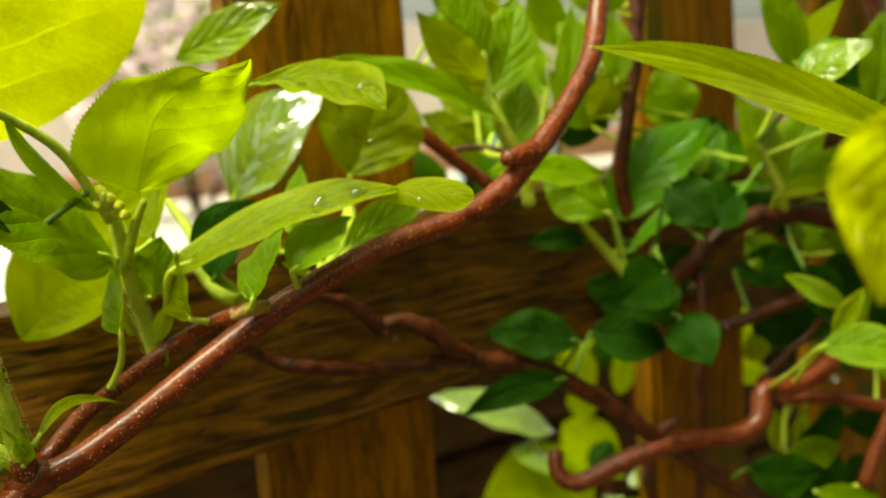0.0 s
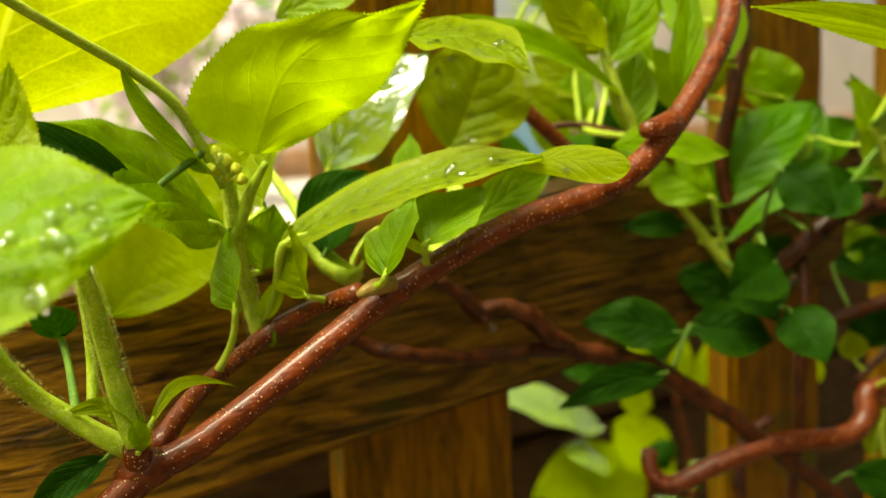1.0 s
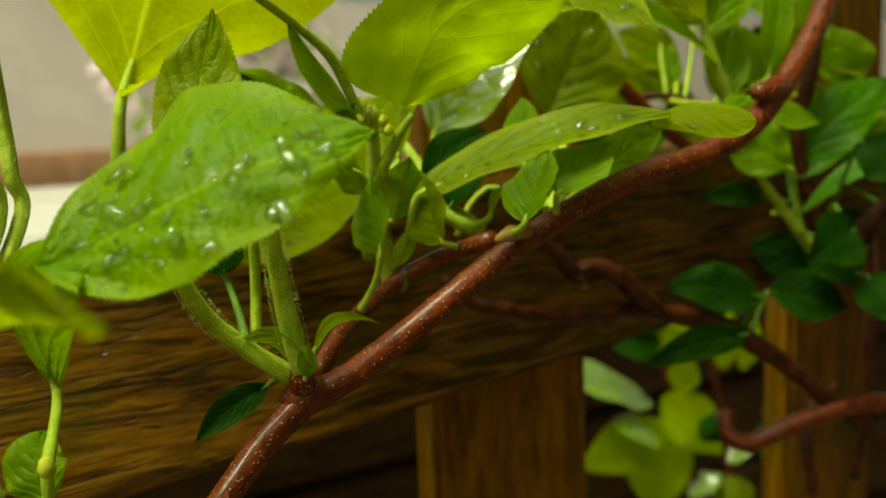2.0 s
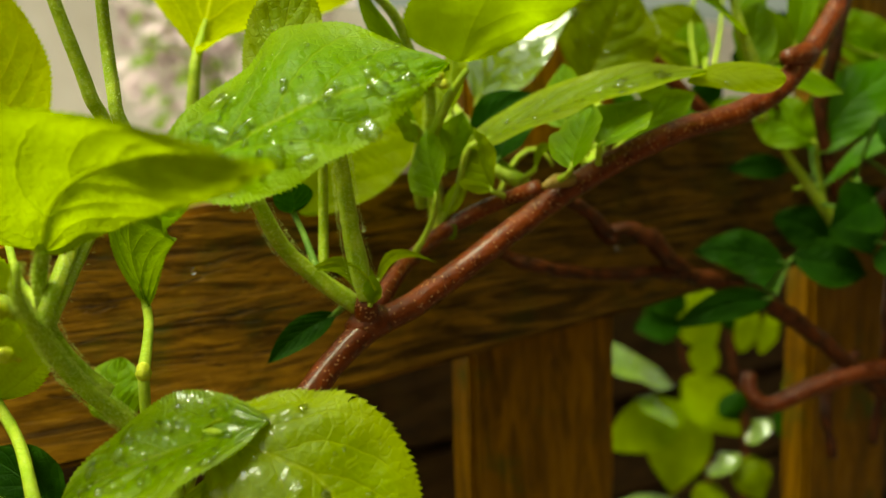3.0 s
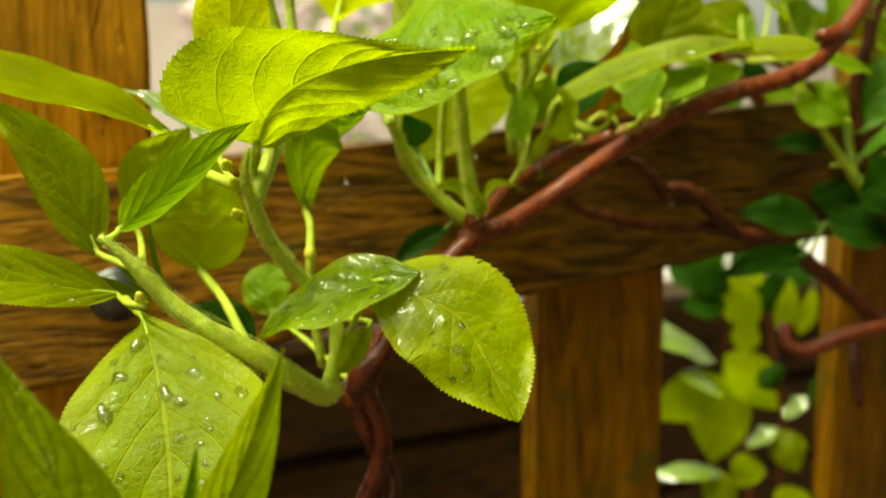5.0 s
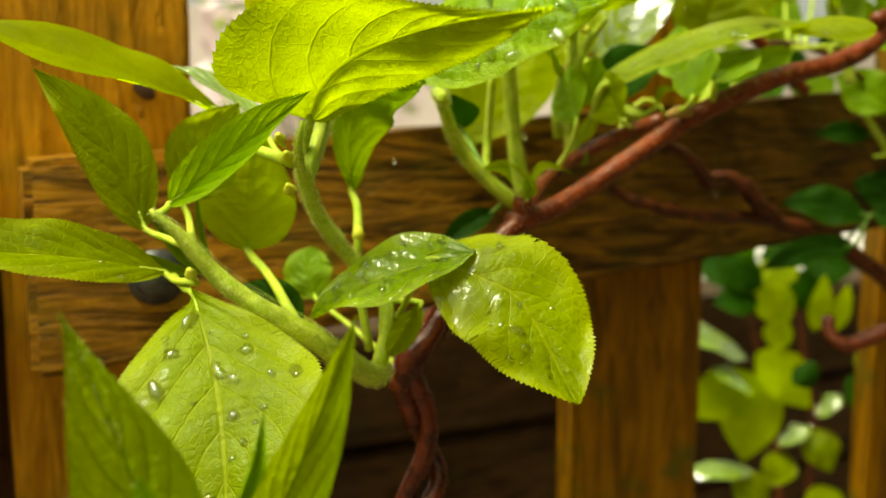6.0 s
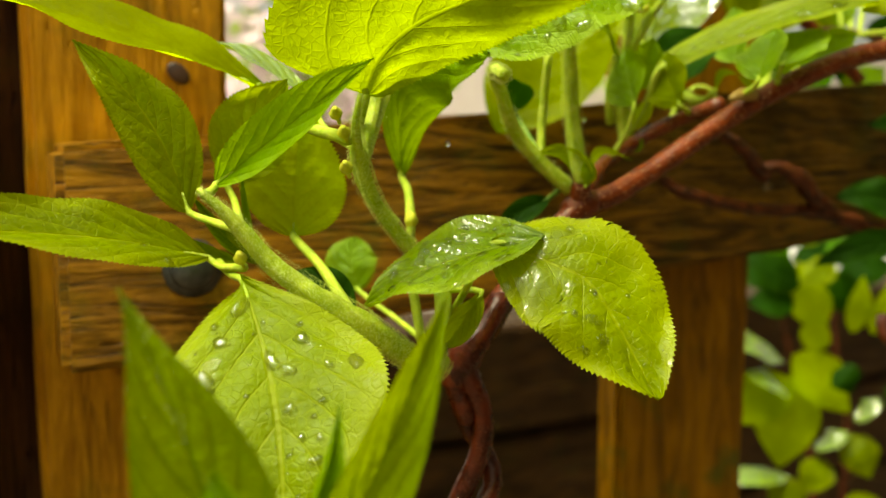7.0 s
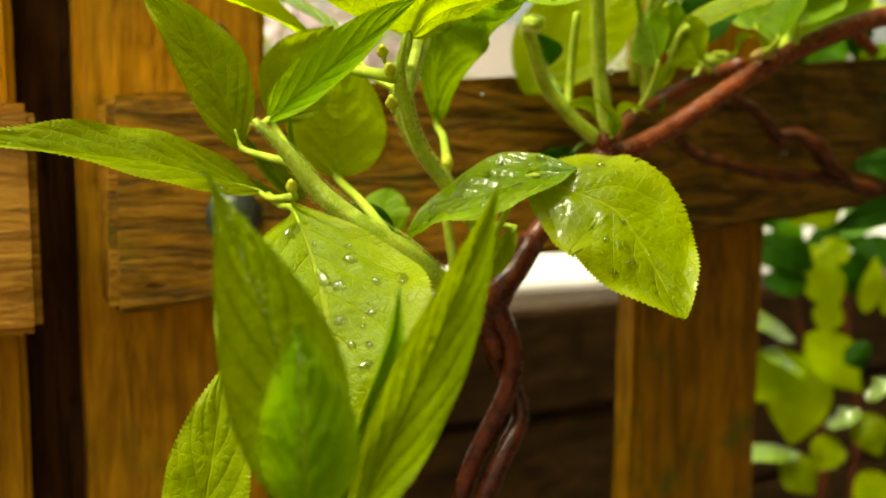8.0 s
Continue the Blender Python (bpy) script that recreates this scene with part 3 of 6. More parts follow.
def shrub(x, y, z, size, n, material, label, leaf_name, seed):
    rnd = random.Random(seed)
    s = thing("flowering_shrub", (x, y, z), label, "shrub")
    b = bmesh.new()
    for k in range(6):
        a = rnd.uniform(0, 6.28)
        tube_into(b, spline([(x, y, z - 0.02), (x + 0.2 * size * math.cos(a), y + 0.2 * size * math.sin(a), z + size * 0.4), (x + 0.45 * size * math.cos(a), y + 0.4 * size * math.sin(a), z + size * rnd.uniform(0.7, 1.0))], [0.012, 0.008, 0.003], 0.05), 6, 0.1, k)
    part("branch", b, OLDBARK, s)
    for name, mat, m in ((leaf_name, material, n), ("foliage", LEAF["mid"], n // 2)):
        b = bmesh.new()
        for _ in range(m):
            d = Vector((rnd.gauss(0, 1), rnd.gauss(0, 1), rnd.gauss(0, 1))).normalized() * size * 0.5 * rnd.uniform(0.4, 1.05)
            c = Vector((x, y, z + size * 0.62)) + Vector((d.x, d.y * 0.8, d.z))
            t = Vector((rnd.gauss(0, 1), rnd.gauss(0, 1), rnd.gauss(0, 1))).normalized()
            w = t.orthogonal().normalized()
            r = rnd.uniform(0.02, 0.04)
            b.faces.new([b.verts.new(c + t * r * math.cos(q) + w * r * 0.6 * math.sin(q)) for q in (0, 1.05, 2.1, 3.14, 4.2, 5.2)])
        tagged(part(name, b, mat, s), kind="stuff")
    return s


shrub(1.1, 3.4, 1.02, 0.9, 700, PINK, "pink flowering shrub on the terrace, out of focus", "blossom", 3)
shrub(2.9, 3.6, 1.02, 0.8, 500, LEAF["young"], "yellow-green shrub on the terrace, out of focus", "leaves", 4)
pot = thing("planter", (2.2, 3.0, 1.03), "blue glazed planter with a rolled rim", "planter")
b = bmesh.new()
prof = [(0.02, 0.0), (0.16, 0.0), (0.20, 0.12), (0.22, 0.24), (0.24, 0.25), (0.24, 0.28), (0.21, 0.28), (0.20, 0.22), (0.02, 0.21)]
rings = [[b.verts.new((2.2 + r * math.cos(a), 3.0 + r * math.sin(a), 1.032 + z)) for a in (2 * math.pi * k / 28 for k in range(28))] for r, z in prof]
for r0, r1 in zip(rings, rings[1:]):
    for k in range(28):
        b.faces.new((r0[k], r0[(k + 1) % 28], r1[(k + 1) % 28], r1[k]))
part("bowl", b, BLUE, pot)

# ---- the climbing plant
main_vine = thing("climbing_vine", (0.0, 0.30, 0.0), "young red-brown twining vine with fresh wet leaves", "climbing plant", "vines on the fence")
tip_vine = thing("leafy_shoot", (-0.02, 0.16, 0.0), "tender downy green shoot tip of a climber", "climbing plant", "vines on the fence")
old_vine = thing("climbing_vine", (0.45, 0.33, 0.0), "older twisted brown vine with dark leaves along the rail", "climbing plant", "vines on the fence")
far_vine = thing("climbing_vine", (0.5, 0.6, 0.0), "bright leafy climber behind the fence", "climbing plant", "vines on the fence")
# the young vine and its shoots
stem(main_vine, "stem", BARK, [(0.0056, 0.2850, 1.1860), (0.0099, 0.2855, 1.1981), (0.0254, 0.2850, 1.2145), (0.0444, 0.2906, 1.2304), (0.0571, 0.2910, 1.2392), (0.0683, 0.2905, 1.2428), (0.0852, 0.2920, 1.2503), (0.1037, 0.2906, 1.2612), (0.1201, 0.2902, 1.2702), (0.1340, 0.2875, 1.2778), (0.1496, 0.2838, 1.2852), (0.1669, 0.2789, 1.2920), (0.1858, 0.2750, 1.2963), (0.2033, 0.2735, 1.3029), (0.2189, 0.2740, 1.3142), (0.2374, 0.2770, 1.3297), (0.2545, 0.2822, 1.3463), (0.2660, 0.2897, 1.3626), (0.2795, 0.3012, 1.3886)], [0.0038, 0.0038, 0.0038, 0.0038, 0.0040, 0.0039, 0.0038, 0.0038, 0.0039, 0.0039, 0.0039, 0.0039, 0.0039, 0.0041, 0.0040, 0.0039, 0.0039, 0.0039, 0.0038], "smooth wet red-brown stem with pale pores")
stem(main_vine, "side_stem", BARK, [(0.0609, 0.2952, 1.2432), (0.0739, 0.3051, 1.2513), (0.0914, 0.3188, 1.2560), (0.1043, 0.3224, 1.2615), (0.1136, 0.3096, 1.2694), (0.1197, 0.2947, 1.2745)], [0.0030, 0.0026, 0.0026, 0.0028, 0.0025, 0.0030])
stem(main_vine, "bud", BARK, [(0.2194, 0.2728, 1.3163), (0.2116, 0.2717, 1.3155), (0.2063, 0.2713, 1.3149)], [0.0044, 0.0034, 0.0025], "blunt woody bud")
stem(main_vine, "bud", BARK, [(0.0565, 0.2915, 1.2404), (0.0548, 0.2897, 1.2443), (0.0543, 0.2881, 1.2473)], [0.0042, 0.0036, 0.0030])
stem(main_vine, "bud", BUDSCALE, [(0.1256, 0.2856, 1.2774), (0.1191, 0.2849, 1.2774), (0.1143, 0.2852, 1.2758)], [0.0022, 0.0024, 0.0010], "dried yellowish bud scale")
stem(main_vine, "lower_stem", SHADE_BARK, [(0.0083, 0.2839, 1.1936), (0.0139, 0.2811, 1.1773), (0.0134, 0.2818, 1.1642), (0.0079, 0.2849, 1.1492), (0.0023, 0.2879, 1.1340), (-0.0025, 0.2890, 1.1130), (-0.0060, 0.2890, 1.0880), (-0.0090, 0.2900, 1.0600), (-0.0120, 0.2930, 1.0200), (-0.0150, 0.2960, 0.9500), (-0.0190, 0.3000, 0.8000), (-0.0230, 0.3050, 0.6000), (-0.0270, 0.3090, 0.4000), (-0.0300, 0.3100, 0.2000), (-0.0300, 0.3100, 0.0000)], [0.0039, 0.0034, 0.0033, 0.0033, 0.0034, 0.0035, 0.0036, 0.0036, 0.0037, 0.0038, 0.0040, 0.0042, 0.0044, 0.0046, 0.0048], "twisted dark red-brown stem")
stem(main_vine, "lower_stem", SHADE_BARK, [(0.0064, 0.2881, 1.1929), (0.0126, 0.2891, 1.1734), (0.0189, 0.2877, 1.1615), (0.0196, 0.2839, 1.1531), (0.0106, 0.2801, 1.1411), (0.0032, 0.2800, 1.1240), (0.0015, 0.2830, 1.0950), (-0.0020, 0.2870, 1.0600), (-0.0050, 0.2900, 1.0200), (-0.0080, 0.2930, 0.9500), (-0.0110, 0.2970, 0.8000), (-0.0130, 0.3010, 0.6000), (-0.0130, 0.3030, 0.4000), (-0.0110, 0.3030, 0.2000), (-0.0100, 0.3000, 0.0000)], [0.0039, 0.0033, 0.0031, 0.0031, 0.0032, 0.0033, 0.0034, 0.0035, 0.0036, 0.0038, 0.0040, 0.0042, 0.0044, 0.0046, 0.0048], "twisted dark red-brown stem")
stem(main_vine, "knot", SHADE_BARK, [(0.0213, 0.2821, 1.2126), (0.0156, 0.2827, 1.2040), (0.0092, 0.2836, 1.1954), (0.0072, 0.2857, 1.1861), (0.0098, 0.2828, 1.1746)], [0.0040, 0.0044, 0.0050, 0.0044, 0.0030], "gnarled dark knot", knob=0.35)
stem(main_vine, "node", BARK, [(0.0622, 0.2910, 1.2405), (0.0587, 0.2911, 1.2404), (0.0556, 0.2920, 1.2395), (0.0525, 0.2934, 1.2368)], [0.0040, 0.0050, 0.0052, 0.0042], "swollen woody node")
leaf(main_vine, "young", (0.0551, 0.2849, 1.2489), (0.0478, 0.2881, 1.2587), 0.0062, (0.6081, -0.5004, 0.6163), bend=0.16, fold=0.25, stalk=(), teeth=0)
stem(main_vine, "green_shoot", SHOOT, [(0.0546, 0.2880, 1.2481), (0.0524, 0.2888, 1.2587), (0.0502, 0.2886, 1.2705), (0.0479, 0.2861, 1.2823), (0.0449, 0.2830, 1.2950), (0.0436, 0.2818, 1.3043)], [0.0030, 0.0027, 0.0024, 0.0021, 0.0018, 0.0014], "hairy pale green shoot", hairs=160)
stem(main_vine, "green_shoot", SHOOT, [(0.0535, 0.2930, 1.2451), (0.0430, 0.2951, 1.2541), (0.0346, 0.2957, 1.2621), (0.0285, 0.2927, 1.2708), (0.0218, 0.2892, 1.2818), (0.0107, 0.2640, 1.2791)], [0.0026, 0.0024, 0.0023, 0.0021, 0.0019, 0.0016], hairs=80)
leaf(main_vine, "young", (0.0580, 0.2899, 1.2504), (0.0839, 0.2993, 1.2537), 0.0036, (0.1851, -0.7425, 0.6438), bend=0.03, fold=0.10, sway=-0.241, teeth=0)
leaf(main_vine, "young", (0.0541, 0.2895, 1.2479), (0.0375, 0.2952, 1.2553), 0.0050, (-0.2856, -0.9543, 0.0879), bend=0.03, fold=0.10, sway=0.345, teeth=0)
leaf(main_vine, "dark", (0.0506, 0.3014, 1.2419), (0.0308, 0.3068, 1.2286), 0.0085, (-0.4099, -0.8748, 0.2583), bend=0.05, fold=0.15, sway=0.052, teeth=0)
leaf(main_vine, "pale", (0.0543, 0.2861, 1.2462), (0.0544, 0.2841, 1.2555), 0.0065, (-0.5332, -0.8276, -0.1756), bend=0.12, fold=-0.25, sway=-0.018, teeth=0)
leaf(main_vine, "dark", (0.0447, 0.3157, 1.2708), (0.0373, 0.3100, 1.2831), 0.0119, (-0.3114, -0.7777, -0.5461), bend=0.06, fold=0.06, sway=0.155, stalk=(0.0430, 0.2946, 1.2547), teeth=0)
stem(main_vine, "green_shoot", SHOOT, [(0.0483, 0.3037, 1.2538), (0.0497, 0.3057, 1.2642), (0.0492, 0.3034, 1.2765), (0.0477, 0.2992, 1.2888)], [0.0016, 0.0015, 0.0014, 0.0013])
leaf(main_vine, "spring", spine=[(-0.0096, 0.2583, 1.2866), (0.0187, 0.2433, 1.3005), (0.0497, 0.2331, 1.3086)], halves=(0.0300, 0.0180), up=(-0.4154, -0.5227, 0.7445), lift=(4, -6), curl=(-14, -10), wide=(0.52, 0.42), q=(1.15, 1.2), stalk=(), drops=120, dew=1.35, down=500, relief=1.3)
leaf(main_vine, "lit_pale", (0.0319, 0.3614, 1.3191), (0.1145, 0.3965, 1.4482), 0.1196, (0.2828, 0.8644, -0.4157), bend=0.03, fold=0.05, sway=0.076, stalk=(0.0291, 0.3624, 1.2953), stalk_r=0.0020, wide=0.52)
leaf(main_vine, "wet", (0.1320, 0.3711, 1.3580), (0.1660, 0.3467, 1.3750), 0.0174, (-0.6488, -0.7084, 0.2778), bend=0.06, fold=0.06, sway=0.038, wide=0.45)
leaf(main_vine, "mid", spine=[(-0.0016, 0.3072, 1.2497), (-0.0068, 0.2973, 1.2651), (-0.0090, 0.2830, 1.2775), (-0.0068, 0.2665, 1.2832), (-0.0039, 0.2465, 1.2831)], halves=(0.0085, 0.012), up=(-0.3487, -0.9370, 0.0224), lift=(-14, 16), curl=(-45, -30), wide=0.55, q=0.8, stalk=(-0.0085, 0.2850, 1.2369), stalk_r=0.0013, relief=1.6, drops=10)
stem(main_vine, "green_shoot", SHOOT, [(0.1019, 0.3259, 1.2592), (0.0991, 0.3260, 1.2704), (0.0954, 0.3212, 1.2852), (0.0927, 0.3155, 1.2975), (0.0905, 0.3115, 1.3082), (0.0873, 0.3075, 1.3147)], [0.0027, 0.0024, 0.0021, 0.0018, 0.0015, 0.0008], "hairy pale green shoot", hairs=150)
leaf(main_vine, "pale", spine=[(0.0950, 0.3013, 1.3142), (0.0973, 0.2948, 1.3270), (0.0988, 0.2836, 1.3363), (0.1021, 0.2634, 1.3427), (0.1064, 0.2326, 1.3453)], halves=(0.0205, 0.0195), up=(-0.5316, -0.7911, -0.3026), up_tip=(-0.7075, -0.1552, -0.6895), lift=(2, 0), curl=(-8, -6), wide=(0.10, 0.40), q=(3.0, 1.25), stalk=(), relief=0.2)
stem(main_vine, "petiole", STALK, [(0.0933, 0.3164, 1.2909), (0.0949, 0.3090, 1.3025), (0.0970, 0.3004, 1.3118)], [0.0017, 0.0017, 0.0010])
leaf(main_vine, "young", spine=[(0.1053, 0.3131, 1.2875), (0.1209, 0.3025, 1.2969), (0.1381, 0.2882, 1.3045), (0.1514, 0.2757, 1.3079), (0.1618, 0.2646, 1.3095)], halves=(0.0105, 0.0095), up=(-0.3274, -0.4327, 0.8400), lift=(8, 8), wide=0.45, q=0.9, stalk=(0.1017, 0.3255, 1.2631), stalk_r=0.0014, drops=45, relief=1.3)
leaf(main_vine, "pale", spine=[(0.1587, 0.2697, 1.3069), (0.1668, 0.2614, 1.3091), (0.1763, 0.2466, 1.3062)], halves=(0.0048, 0.006), up=(-0.5265, -0.6936, 0.4917), lift=(-6, -6), wide=0.62, q=0.55, stalk=(), drops=6, relief=0.4)
leaf(main_vine, "mid", (0.0902, 0.3187, 1.2929), (0.0384, 0.2980, 1.3247), 0.0326, (0.5704, -0.6384, 0.5168), bend=0.08, fold=-0.06, stalk=(0.0959, 0.3288, 1.2679), stalk_r=0.0015, wide=0.40, drops=12)
stem(main_vine, "green_shoot", SHOOT, [(0.0894, 0.3118, 1.3059), (0.0829, 0.3109, 1.3188), (0.0764, 0.3083, 1.3287), (0.0660, 0.3067, 1.3368), (0.0514, 0.3016, 1.3447), (0.0358, 0.2962, 1.3535), (0.0259, 0.2943, 1.3619)], [0.0016, 0.0016, 0.0016, 0.0014, 0.0013, 0.0013, 0.0013])
leaf(main_vine, "mid", (0.0868, 0.3104, 1.3093), (0.0630, 0.3054, 1.3393), 0.0080, (-0.6655, -0.4400, -0.6029), bend=0.04, fold=0.35, wide=0.45, teeth=0)
leaf(main_vine, "young", spine=[(0.0254, 0.2720, 1.3021), (0.0296, 0.2784, 1.3192), (0.0350, 0.2806, 1.3372)], halves=(0.01, 0.0112), up=(-0.6743, -0.7224, 0.1534), lift=(5, -8), wide=0.36, q=1.1, stalk=(), relief=1.3)
leaf(main_vine, "dark", spine=[(0.0357, 0.3084, 1.3266), (0.0516, 0.3125, 1.3180), (0.0692, 0.3170, 1.3039)], halves=(0.0034, 0.0056), up=(-0.5918, -0.7687, 0.2428), wide=0.5, stalk=())
leaf(main_vine, "dark", (0.0652, 0.3030, 1.3052), (0.0336, 0.2929, 1.3261), 0.0110, (0.5201, -0.7368, 0.4320), bend=0.06, fold=0.06, wide=0.45, teeth=0)
leaf(main_vine, "mid", (0.1022, 0.3232, 1.2794), (0.1046, 0.3155, 1.2994), 0.0154, (-0.3729, -0.8804, -0.2932), bend=0.06, fold=0.10, sway=-0.031, wide=0.50, teeth=0)
leaf(main_vine, "pale", spine=[(0.0674, 0.3664, 1.2646), (0.0844, 0.3630, 1.2864), (0.1006, 0.3600, 1.3014), (0.1217, 0.3544, 1.3184)], halves=(0.0225, 0.0215), up=(-0.6644, -0.7060, 0.2451), wide=0.42, stalk=(), relief=1.5)
leaf(main_vine, "dark", (0.1191, 0.3334, 1.2899), (0.1435, 0.3304, 1.3058), 0.0137, (-0.3434, -0.8672, 0.3605), bend=0.06, fold=0.06, sway=-0.069, teeth=0)
leaf(main_vine, "mid", (0.1021, 0.3231, 1.2572), (0.1038, 0.3192, 1.2621), 0.0060, (-0.6677, -0.6840, -0.2939), bend=0.06, fold=0.06, sway=-0.136, teeth=0)
leaf(main_vine, "pale", (0.1021, 0.3232, 1.2652), (0.1081, 0.3182, 1.2789), 0.0060, (-0.6221, -0.7828, -0.0133), bend=0.06, fold=0.30, teeth=0)
stem(main_vine, "flower_bud", BUDS, [(0.0900, 0.3105, 1.3075), (0.0885, 0.3103, 1.3115), (0.0877, 0.3102, 1.3137), (0.0871, 0.3101, 1.3155), (0.0866, 0.3094, 1.3167)], [0.0006, 0.0005, 0.0013, 0.0018, 0.0007], "small round yellow-green flower bud")
stem(main_vine, "flower_bud", BUDS, [(0.0900, 0.3105, 1.3075), (0.0906, 0.3086, 1.3091), (0.0909, 0.3075, 1.3100), (0.0912, 0.3067, 1.3107), (0.0907, 0.3061, 1.3119)], [0.0006, 0.0005, 0.0013, 0.0018, 0.0007], "small round yellow-green flower bud")
stem(main_vine, "flower_bud", BUDS, [(0.0900, 0.3105, 1.3075), (0.0878, 0.3104, 1.3092), (0.0866, 0.3103, 1.3102), (0.0856, 0.3103, 1.3109), (0.0851, 0.3096, 1.3122)], [0.0006, 0.0005, 0.0013, 0.0018, 0.0007], "small round yellow-green flower bud")
stem(main_vine, "flower_bud", BUDS, [(0.0900, 0.3105, 1.3075), (0.0911, 0.3080, 1.3077), (0.0917, 0.3067, 1.3077), (0.0922, 0.3056, 1.3078), (0.0917, 0.3050, 1.3091)], [0.0006, 0.0005, 0.0013, 0.0018, 0.0007], "small round yellow-green flower bud")
stem(main_vine, "flower_bud", BUDS, [(0.0900, 0.3105, 1.3075), (0.0896, 0.3095, 1.3103), (0.0894, 0.3089, 1.3119), (0.0892, 0.3084, 1.3131), (0.0887, 0.3077, 1.3143)], [0.0006, 0.0005, 0.0013, 0.0018, 0.0007], "small round yellow-green flower bud")
stem(main_vine, "green_shoot", SHOOT, [(0.1298, 0.3158, 1.2743), (0.1235, 0.3272, 1.2831), (0.1219, 0.3424, 1.2967), (0.1182, 0.3525, 1.3077)], [0.0026, 0.0022, 0.0018, 0.0013], hairs=40)
stem(main_vine, "green_shoot", SHOOT, [(0.1253, 0.3129, 1.2756), (0.1212, 0.3195, 1.2788), (0.1177, 0.3252, 1.2857)], [0.0026, 0.0022, 0.0014])
stem(main_vine, "green_shoot", SHOOT, [(0.1585, 0.3163, 1.2780), (0.1690, 0.3231, 1.2861), (0.1804, 0.3353, 1.2950), (0.1826, 0.3414, 1.3037)], [0.0022, 0.0022, 0.0020, 0.0014], hairs=30)
leaf(main_vine, "young", (0.1269, 0.3066, 1.2796), (0.1389, 0.3062, 1.2860), 0.0035, (-0.2153, -0.9165, 0.3372), bend=0.03, fold=0.10, sway=-0.330, teeth=0)
leaf(main_vine, "young", (0.1512, 0.3095, 1.2808), (0.1416, 0.3105, 1.2862), 0.0035, (-0.0426, -0.9938, 0.1025), bend=0.03, fold=0.10, sway=-0.009, teeth=0)
leaf(main_vine, "young", (0.1632, 0.3269, 1.2873), (0.1605, 0.3307, 1.2997), 0.0089, (-0.5245, -0.8395, 0.1420), bend=0.06, fold=0.06, sway=0.155, stalk=(0.1576, 0.3170, 1.2784), teeth=0)
leaf(main_vine, "mid", (0.1596, 0.2995, 1.2879), (0.1931, 0.2992, 1.3040), 0.0146, (-0.2290, -0.8586, 0.4585), bend=0.05, fold=0.06, sway=-0.022, stalk=(0.1576, 0.3111, 1.2790))
leaf(main_vine, "gloss", (0.1514, 0.3787, 1.3038), (0.1859, 0.3594, 1.3453), 0.0371, (-0.7608, -0.5174, 0.3918), bend=0.08, fold=0.06, sway=-0.040, stalk=(0.1283, 0.3480, 1.2834), drops=20)
leaf(main_vine, "young", (0.1967, 0.3656, 1.3087), (0.2113, 0.3556, 1.3529), 0.0435, (-0.5386, -0.8425, -0.0123), bend=-0.05, fold=0.05, sway=0.043, stalk=(0.1690, 0.3231, 1.2861), wide=0.48, drops=45)
leaf(main_vine, "young", (0.1334, 0.3050, 1.3437), (0.1640, 0.2722, 1.3327), 0.0377, (-0.1047, -0.4007, 0.9102), bend=0.06, fold=0.04, sway=-0.198, stalk=(0.1326, 0.3192, 1.3402), wide=0.62, drops=30)
stem(main_vine, "green_shoot", SHOOT, [(0.2529, 0.3195, 1.2931), (0.2486, 0.3195, 1.3125), (0.2419, 0.3199, 1.3253), (0.2382, 0.3223, 1.3398), (0.2366, 0.3221, 1.3540)], [0.0024, 0.0024, 0.0022, 0.0018, 0.0010], hairs=90)
leaf(main_vine, "mid", (0.2406, 0.3185, 1.3263), (0.1595, 0.3160, 1.3500), 0.0221, (0.2272, -0.6694, 0.7073), bend=0.07, fold=0.10, sway=0.012)
leaf(main_vine, "mid", (0.2374, 0.3221, 1.3500), (0.2288, 0.3268, 1.3880), 0.0191, (-0.6206, -0.7829, -0.0445), bend=0.05, fold=0.06, sway=-0.076)
leaf(main_vine, "mid", (0.2385, 0.3205, 1.3377), (0.2586, 0.3299, 1.3762), 0.0230, (-0.2893, -0.8839, 0.3674), bend=0.06, fold=0.06, sway=0.048)
leaf(main_vine, "mid", (0.2468, 0.3206, 1.3126), (0.2606, 0.3293, 1.3445), 0.0184, (-0.4449, -0.7965, 0.4095), bend=0.06, fold=0.06, sway=-0.019)
leaf(main_vine, "young", (0.2363, 0.3226, 1.3419), (0.2089, 0.3241, 1.3691), 0.0168, (-0.3827, -0.8593, -0.3394), bend=0.06, fold=0.06, sway=-0.016)
leaf(main_vine, "mid", (0.2748, 0.3224, 1.3212), (0.2844, 0.3251, 1.3724), 0.0126, (-0.5245, -0.8395, 0.1420), bend=0.04, fold=0.06, sway=0.016)
leaf(main_vine, "young", (0.2658, 0.3746, 1.3145), (0.2470, 0.3894, 1.3326), 0.0139, (-0.5245, -0.8395, 0.1420), bend=0.06, fold=0.06, sway=0.023)
leaf(main_vine, "mid", (0.2659, 0.3747, 1.3157), (0.2719, 0.3753, 1.3411), 0.0174, (-0.5245, -0.8395, 0.1420), bend=0.06, fold=0.06, sway=-0.020)
stem(main_vine, "green_shoot", SHOOT, [(-0.0085, 0.2640, 1.2003), (-0.0136, 0.2607, 1.1986), (-0.0243, 0.2560, 1.2055), (-0.0365, 0.2547, 1.2148), (-0.0488, 0.2567, 1.2230), (-0.0587, 0.2598, 1.2314), (-0.0672, 0.2613, 1.2420), (-0.0747, 0.2629, 1.2492)], [0.0024, 0.0030, 0.0032, 0.0031, 0.0029, 0.0025, 0.0018, 0.0006], "hairy pale green shoot", hairs=700)
